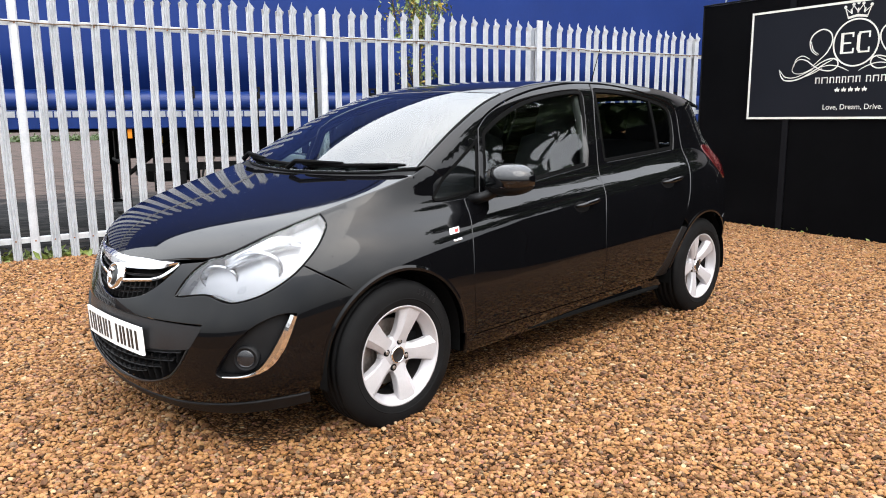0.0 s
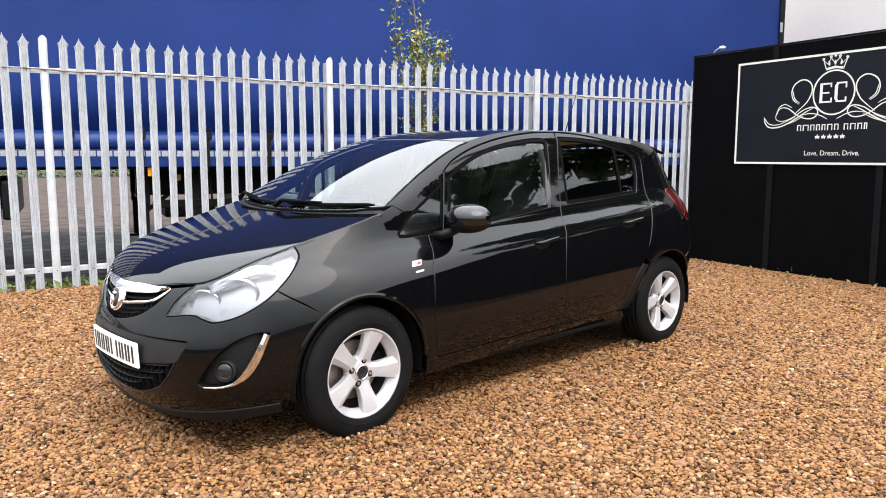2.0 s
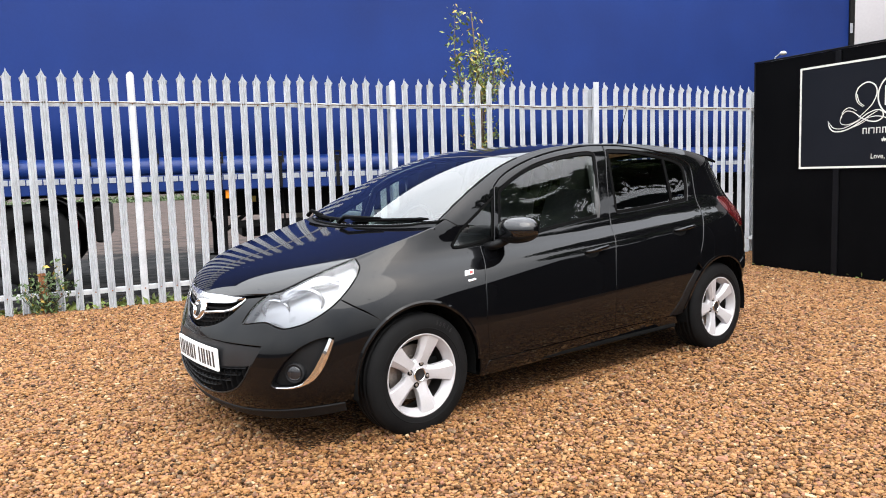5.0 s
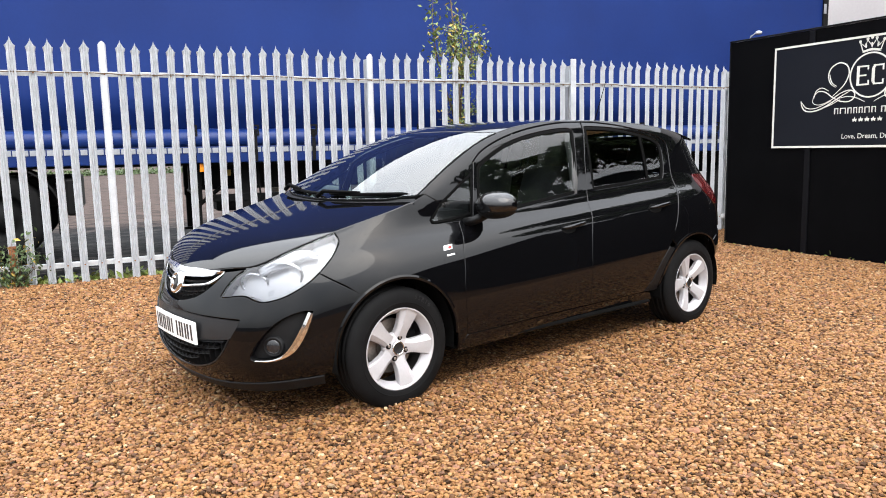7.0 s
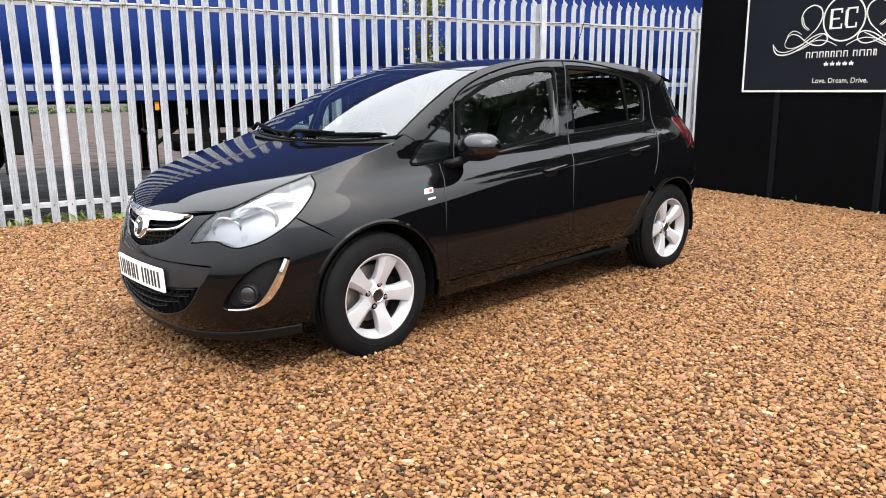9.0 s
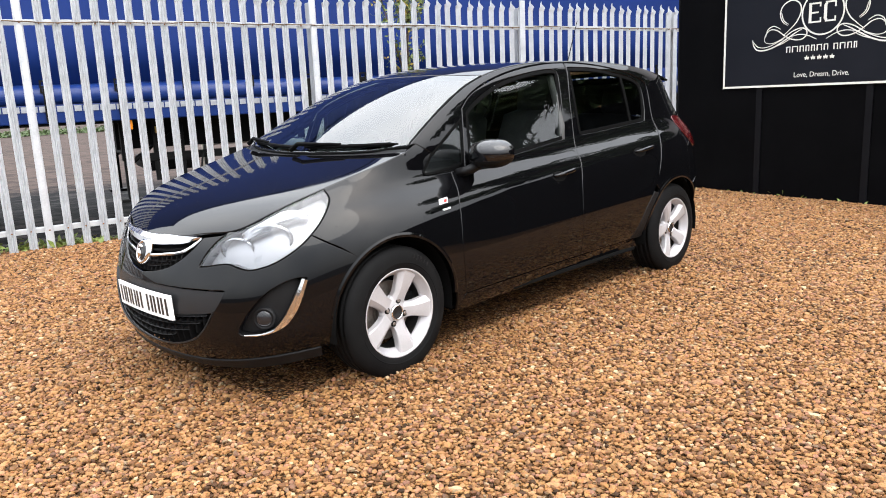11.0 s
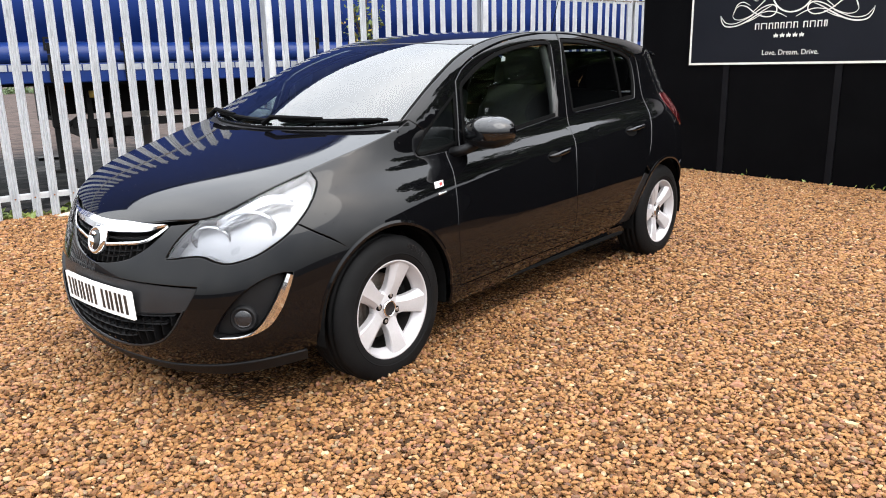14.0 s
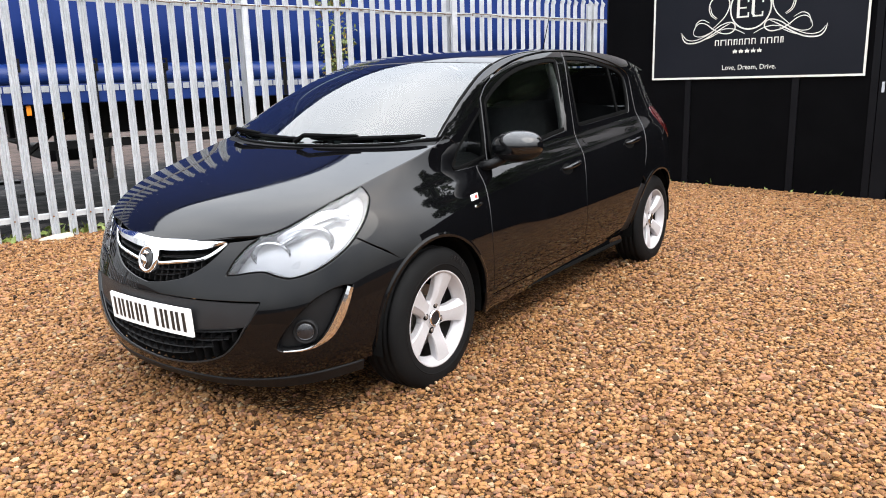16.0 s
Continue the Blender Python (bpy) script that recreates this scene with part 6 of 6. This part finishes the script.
    for k in range(4):
        a = math.radians(base - 15 + 90 * k)
        b = part("wheel_bolt", lathe(bmesh.new(), [(0, -0.066), (0.006, -0.066), (0.008, -0.064), (0.008, -0.05)], 12), DISC, w)
        b.matrix_basis = pose(0.053 * math.cos(a), 0, 0.053 * math.sin(a))
        # near-black disc on the hub face, painting the shade of a bolt recess
        c = part("bolt_recess_shade", lathe(bmesh.new(), [(0, -0.0630), (0.0125, -0.0630), (0.0145, -0.0620), (0.0145, -0.05)], 16), SHELL, w)
        c.matrix_basis = pose(0.053 * math.cos(a), 0, 0.053 * math.sin(a))
wheel(-FX, 1, -3)
front_wheel = [o for o in car.children if o.name.startswith("wheel") and o.type == 'EMPTY'][0]
for i, char in enumerate("55R16"):
    me, x0, x1 = word_mesh(char, 0.02)
    me.transform(Matrix.Scale(0.030, 4) @ Matrix.Translation((-(x0 + x1) / 2, 0, 0)))
    me.materials.clear()
    me.materials.append(INSERT)
    ob = new("lettering", me)
    ob.parent = front_wheel
    a = radians(69 - 5.2 * i)
    ob.matrix_basis = pose(0.252 * math.cos(a), -0.0972, 0.252 * math.sin(a)) @ pose(0, 0, 0, 0, 90 - math.degrees(a), 0) @ pose(0, 0, 0, 90, 0, 0)
wheel(FX, 1, 38)
wheel(-FX, -1, 20)
wheel(FX, -1, 50)

# wipers and cowl
bm = bmesh.new()
prev = None
for i in range(41):
    y = -0.67 + 1.34 * i / 40
    x0, x1 = float(screen_base(y)) - 0.03, float(screen_base(y)) + 0.018
    z0 = float(bonnet(np.array([min(x0, -1.07)]), np.array([y * 0.98]))[0, 2]) - 0.028
    z1 = float(roof(np.array([x1]), np.array([y * 0.97]))[0, 2]) - 0.012
    row = [bm.verts.new((x0, y, z0)), bm.verts.new((x1, y, z1))]
    if prev:
        bm.faces.new((prev[0], row[0], row[1], prev[1]))
    prev = row
part("cowl", bm, TRIM, car, "black plastic scuttle panel", smooth=True)
def wiper(y0, y1, pivot, lift):
    pts = []
    for i in range(16):
        f = i / 15
        y = y0 + (y1 - y0) * f
        x = float(screen_base(y)) + 0.035 + lift * f
        z = float(roof(np.array([x]), np.array([y]))[0, 2])
        pts.append((x - 0.006, y, z + 0.009))
    blade = part("wiper", tube(bmesh.new(), pts, [0.004] + [0.0095] * 14 + [0.004], 8), SEAL, car, "black wiper blade and arm")
    midp = pts[8]
    px, py = float(screen_base(pivot)) - 0.01, pivot
    pz = float(roof(np.array([px + 0.05]), np.array([py]))[0, 2]) - 0.005
    part("wiper_arm", tube(bmesh.new(), [(px, py, pz), (px + 0.01, py + (midp[1] - py) * 0.15, pz + 0.03), (midp[0] - 0.002, midp[1], midp[2] + 0.010)], [0.013, 0.011, 0.007], 8), SEAL, blade)
wiper(-0.62, -0.04, 0.02, 0.004)
wiper(0.02, 0.62, 0.60, 0.010)

# aerial
aer = part("aerial", tube(bmesh.new(), [(1.19, 0, 1.425), (1.21, 0, 1.46), (1.33, 0, 1.74)], [0.012, 0.004, 0.002], 8), SEAL, car, "thin black roof aerial")

# wing badge as plain shapes
for side in (1, -1):
    mir = side < 0
    sq = smooth_line([(-0.952, 0.752, 1), (-0.894, 0.756, 1), (-0.884, 0.780, 1), (-0.942, 0.776, 1)])
    panel("wing_badge", skin_full, sq, PLATE_WHITE, car, "small white and red wing badge", gap=0, sink=-0.002, depth=0.003, h=0.02, mirror=mir)
    rq = smooth_line([(-0.922, 0.757, 1), (-0.898, 0.759, 1), (-0.892, 0.774, 1), (-0.916, 0.772, 1)])
    panel("badge_mark", skin_full, rq, RED_PRINT, car, "", gap=0, sink=-0.003, depth=0.003, h=0.02, mirror=mir)
    tx = smooth_line([(-0.938, 0.722, 1), (-0.888, 0.727, 1), (-0.888, 0.736, 1), (-0.938, 0.731, 1)])
    panel("model_mark", skin_full, tx, CHROME, car, "", gap=0, sink=-0.002, depth=0.003, h=0.02, mirror=mir)

# cabin
def cushion(name, x0, x1, y0, y1, z0, z1, m, parent, label=""):
    bm = boxes((x0, x1, y0, y1, z0, z1))
    bmesh.ops.subdivide_edges(bm, edges=bm.edges[:], cuts=3, use_grid_fill=True)
    for _ in range(3):
        bmesh.ops.smooth_vert(bm, verts=bm.verts, factor=0.35, use_axis_x=True, use_axis_y=True, use_axis_z=True)
    ob = part(name, bm, CLOTH, parent, label, smooth=True)
    ob.matrix_basis = m
    return ob
for y in (-0.36, 0.36):
    cushion("seat", -0.30, 0.25, -0.27, 0.27, -0.09, 0.09, pose(-0.10, y, 0.50, 0, -6, 0), car, "charcoal cloth front seat")
    cushion("seat_back", -0.08, 0.09, -0.27, 0.27, -0.05, 0.66, pose(0.20, y, 0.52, 0, 18, 0), car)
    cushion("headrest", -0.06, 0.06, -0.15, 0.15, -0.10, 0.12, pose(0.40, y, 1.22, 0, 12, 0), car)
cushion("rear_seat", -0.30, 0.22, -0.62, 0.62, -0.1, 0.1, pose(0.85, 0, 0.50, 0, -6, 0), car)
cushion("rear_seat_back", -0.08, 0.09, -0.62, 0.62, -0.05, 0.56, pose(1.10, 0, 0.55, 0, 20, 0), car)
for y in (-0.38, 0.38):
    cushion("rear_headrest", -0.05, 0.05, -0.14, 0.14, -0.09, 0.11, pose(1.30, y, 1.16, 0, 15, 0), car)
bm = boxes((-1.02, -0.55, -0.66, 0.66, 0.60, 0.93), bevel=0.08)
part("dashboard", bm, TRIM, car, "dark dashboard")
bm = bmesh.new()
tube(bm, [(0.185 * math.cos(a), 0, 0.185 * math.sin(a)) for a in (i * math.pi / 16 for i in range(33))], 0.016, 8, cap=False)
sw = part("steering_wheel", bm, TRIM, car, "black steering wheel")
sw.matrix_basis = pose(-0.45, 0.36, 0.88, 0, 25, 0) @ pose(0, 0, 0, 0, 0, 90)
part("column", boxes((-0.03, 0.03, -0.02, 0.12, -0.06, 0.06), (-0.17, 0.17, -0.005, 0.02, -0.02, 0.02), bevel=0.008), TRIM, sw)
PALE_TRIM = shade("grey_cabin_trim", (0.05, 0.05, 0.05), (0.08, 0.08, 0.078), 0.8, 0, 10)
for side in (1, -1):
    bm = tube(bmesh.new(), [(0.17, -side * 0.68, 0.88), (0.215, -side * 0.645, 1.05), (0.25, -side * 0.585, 1.22), (0.28, -side * 0.53, 1.34)], 0.024, 8)
    part("pillar_trim", bm, PALE_TRIM, car, "grey pillar trim", smooth=True)
part("cabin_floor", boxes((-1.0, 1.55, -0.70, 0.70, 0.27, 0.32)), SHELL, car)
part("rear_mirror", boxes((-0.02, 0.01, -0.11, 0.11, -0.03, 0.03), bevel=0.01), TRIM, car).matrix_basis = pose(-0.42, 0, 1.30)
tagged(part("bulkhead", boxes((-1.03, -1.0, -0.66, 0.66, 0.25, 0.95)), SHELL, car), "")

# ---- plants ----
def twig_tree(name, label, base, branches, leaf_count, leaf_size, seed, material, category="tree"):
    """A slim plant: a bent stem with side shoots, and leaves set along the shoots."""
    r = random.Random(seed)
    t = thing(name, label, category, pose(*base))
    ends = []
    for k, (pts, r0) in enumerate(branches):
        bm = bmesh.new()
        n = len(pts)
        tube(bm, pts, [r0 * (1 - 0.8 * i / (n - 1)) for i in range(n)], 7)
        part("trunk" if k == 0 else "branch", bm, BARK, t, smooth=True)
        for a, b in zip(pts, pts[1:]):
            ends.append((Vector(a), Vector(b)))
    ends = ends[1:] if len(ends) > 3 else ends
    def place(q):
        a, b = q.choice(ends)
        c = a.lerp(b, q.random())
        return (c.x + q.gauss(0, 0.06), c.y + q.gauss(0, 0.06), c.z + q.gauss(0, 0.05))
    crown = part("crown", leaves(leaf_count, place, leaf_size, seed), material, t)
    part("crown", leaves(leaf_count // (12 if category == "bush" else 5), place, leaf_size, seed + 1), LEAF_YELLOW, t, "yellowing leaves")
    return t
twig_tree("sapling", "thin self-sown sapling with sparse yellow-green leaves behind the fence", (2.93, 3.57, -0.07), [
    ([(0, 0, 0), (0.03, 0.02, 0.9), (0.0, 0.0, 1.6), (0.05, 0.02, 2.15), (-0.04, 0, 2.7), (-0.09, 0.02, 3.3)], 0.030),
    ([(0.02, 0, 1.5), (0.10, 0.03, 2.1), (0.12, 0.03, 2.5), (0.10, 0.02, 2.95)], 0.016),
    ([(-0.02, 0, 1.6), (-0.20, 0.03, 2.15), (-0.32, 0.03, 2.5)], 0.014),
    ([(-0.28, 0.03, 2.35), (-0.36, 0.03, 2.8), (-0.34, 0.02, 3.35)], 0.008),
    ([(0.05, 0, 2.15), (0.22, -0.02, 2.45), (0.30, 0.0, 2.80)], 0.012),
    ([(0.08, 0, 2.2), (0.30, 0.03, 2.42), (0.52, 0.04, 2.62)], 0.010),
    ([(0.10, 0, 2.3), (0.26, 0.03, 2.55), (0.44, 0.04, 2.78)], 0.010),
    ([(0.0, 0, 2.35), (0.02, 0.04, 2.65), (0.06, 0.02, 2.92)], 0.010),
    ([(0.02, 0, 2.25), (-0.12, -0.04, 2.5), (-0.16, -0.02, 2.85)], 0.010),
    ([(0.02, 0, 2.25), (-0.06, -0.04, 2.45), (-0.04, -0.02, 2.75)], 0.010),
    ([(0.0, 0, 1.2), (-0.14, -0.05, 1.5), (-0.22, -0.06, 1.8)], 0.007),
    ([(0.0, 0, 1.4), (0.12, 0.02, 1.65), (0.26, 0.0, 1.95)], 0.007)], 1500, 0.030, 21, LEAF)
twig_tree("bramble", "small leafy weed bush pushing through the fence foot", (-1.98, 4.30, 0.0), [
    ([(0, 0, 0), (0.02, 0, 0.2), (0.0, -0.05, 0.42)], 0.008), ([(0, 0, 0.05), (-0.12, -0.05, 0.2), (-0.22, -0.1, 0.3)], 0.006), ([(0, 0, 0.05), (0.12, -0.08, 0.2), (0.18, -0.12, 0.36)], 0.006),
    ([(0, 0, 0.0), (-0.06, -0.1, 0.25), (-0.05, -0.14, 0.45)], 0.006), ([(0, 0, 0.0), (0.05, 0.02, 0.3), (0.1, 0.0, 0.5)], 0.006)], 420, 0.026, 31, LEAF_DARK, "bush")
def fence_foot(r):
    s = r.uniform(-3.5, 7.5)
    if noise.noise(Vector((s * 1.7, 0.4, 0))) < 0.02:
        s = r.uniform(-1.3, 1.2)
    return (-1.10 + 0.97 * s + r.gauss(0, 0.02), 4.155 - 0.2425 * s + 0.12 + r.gauss(0, 0.07), abs(r.gauss(0, 0.05)) - 0.03)
tagged(part("weeds", leaves(1500, fence_foot, 0.045, 41), LEAF), "low green weeds and grass along the fence foot", "grass", kind="stuff")
def blades(r):
    s = r.uniform(0.0, 3.2)
    return (5.478 - 0.2147 * s - 0.03 + r.gauss(0, 0.02), 1.44 - 0.9767 * s + r.gauss(0, 0.02), abs(r.gauss(0, 0.02)))
tagged(part("grass_tufts", leaves(24, blades, 0.03, 43), LEAF), "a few grass blades at the hoarding foot", "grass", kind="stuff")

# shrubs over the hoarding
twig_tree("shrub", "yellow flowering shrub behind the hoarding", (6.9, -0.75, -0.07), [
    ([(0, 0, 0), (0.05, 0, 1.4), (0, 0.1, 2.5), (0.05, 0.1, 2.95)], 0.03), ([(0, 0, 1.6), (-0.1, 0.3, 2.4), (-0.1, 0.4, 2.8)], 0.015), ([(0, 0, 1.6), (0.1, -0.3, 2.4), (0.1, -0.4, 2.9)], 0.015)], 260, 0.05, 51, LEAF_YELLOW, "shrub")
twig_tree("shrub", "green leafy shrub behind the hoarding", (7.2, -1.9, -0.07), [
    ([(0, 0, 0), (0.05, 0, 1.4), (0, 0.1, 2.6), (0.05, 0.1, 3.6)], 0.03), ([(0, 0, 1.6), (-0.1, 0.4, 2.7), (-0.1, 0.5, 3.4)], 0.015), ([(0, 0, 1.6), (0.1, -0.4, 2.7), (0.1, -0.5, 3.5)], 0.015)], 600, 0.06, 52, LEAF, "shrub")

def big_tree(base, height, spread, seed, count):
    r = random.Random(seed)
    t = thing("tree", "tall broadleaf tree beyond the forecourt", "tree", pose(*base))
    bm = bmesh.new()
    tube(bm, [(0, 0, 0), (0.1, 0, height * 0.25), (0, 0.1, height * 0.5), (0.1, 0.05, height * 0.8)], [0.28, 0.22, 0.15, 0.05], 10)
    part("trunk", bm, BARK, t, smooth=True)
    clumps = []
    for k in range(24):
        a, z = r.uniform(0, 6.28), height * r.uniform(0.12, 0.95)
        d = spread * r.uniform(0.25, 1.0) * math.sin(math.pi * min(1, max(0.15, (z / height - 0.15) / 0.85)))
        c = (d * math.cos(a), d * math.sin(a), z)
        part("limb", tube(bmesh.new(), [(0, 0, z * 0.7), (c[0] * 0.5, c[1] * 0.5, z * 0.88), c], [0.09, 0.05, 0.02], 6), BARK, t, smooth=True)
        clumps.append((c, spread * r.uniform(0.28, 0.5)))
    part("crown", leaves(count, ellipsoid_clumps(clumps), 0.2, seed + 5), LEAF_DARK, t)
    return t
big_tree((15.8, -8.0, -0.07), 13.0, 3.6, 61, 15000)
big_tree((24.0, -8.4, -0.07), 13.0, 4.2, 64, 15000)
big_tree((10.7, -6.3, -0.07), 10.5, 2.6, 67, 12000)

# a dark wire laid along the top rail
bm = bmesh.new()
pts = []
for i in range(140):
    s = -3.0 + 11.5 * i / 139
    pts.append((s, 0.004 - 0.022, 2.045 + 0.022 * noise.noise(Vector((s * 1.6, 0, 7))) + 0.008 * noise.noise(Vector((s * 9, 0, 3)))))
tube(bm, pts, 0.006, 5)
part("wire", bm, BARK, fence, "dark weathered wire along the top rail")
part("rusty_stump", boxes((-6 * PITCH - 0.032, -6 * PITCH + 0.032, -0.0215, -0.0175, 0.0, 0.42)), RUST, fence, "rust-eaten pale foot")
foot = thing("kerb_stone", "small pale concrete lump at the fence foot", "stone", pose(-0.40, 3.86, 0.03))
bm = bmesh.new()
bmesh.ops.create_icosphere(bm, subdivisions=3, radius=1)
for v in bm.verts:
    v.co *= 1 + 0.25 * noise.noise(v.co * 1.7)
    v.co = (v.co.x * 0.16, v.co.y * 0.06, v.co.z * 0.035)
part("lump", bm, WOOD, foot, smooth=True)

# ---- loose stones ----
def open_bed(x, y):
    """The bed in front of fence and hoarding, less what lies under the car."""
    d = np.hypot(x + 3.3, y + 3.2)
    return (d > 1.2) & (y < 4.15 - 0.25 * x) & (x < 5.42 + 0.22 * (y - 1.44)) & (x > -3.9) & (y > -3.5) & (x + y > -5.0) & (y < 1.2 * x + 8.2) & ~((np.abs(x + 0.1) < 1.7) & (np.abs(y + 0.1) < 0.5))
def near(x, y):
    return open_bed(x, y) & (np.hypot(x + 3.3, y + 3.2) < 4.6)
def middle(x, y):
    return open_bed(x, y) & (np.hypot(x + 3.3, y + 3.2) >= 4.6)
stones("shingle", 0.0190, near, -4.0, 1.4, -3.6, 1.5, 0.0097, 11, "loose golden brown flint shingle", (0.5, 1.0))
stones("shingle", 0.0215, middle, -4.0, 5.8, -3.6, 5.2, 0.0110, 12, "loose golden brown flint shingle", (0.5, 1.0))
stones("shingle", 0.060, near, -4.0, 1.4, -3.6, 1.5, 0.0095, 13, "loose golden brown flint shingle", (1.2, 2.0))
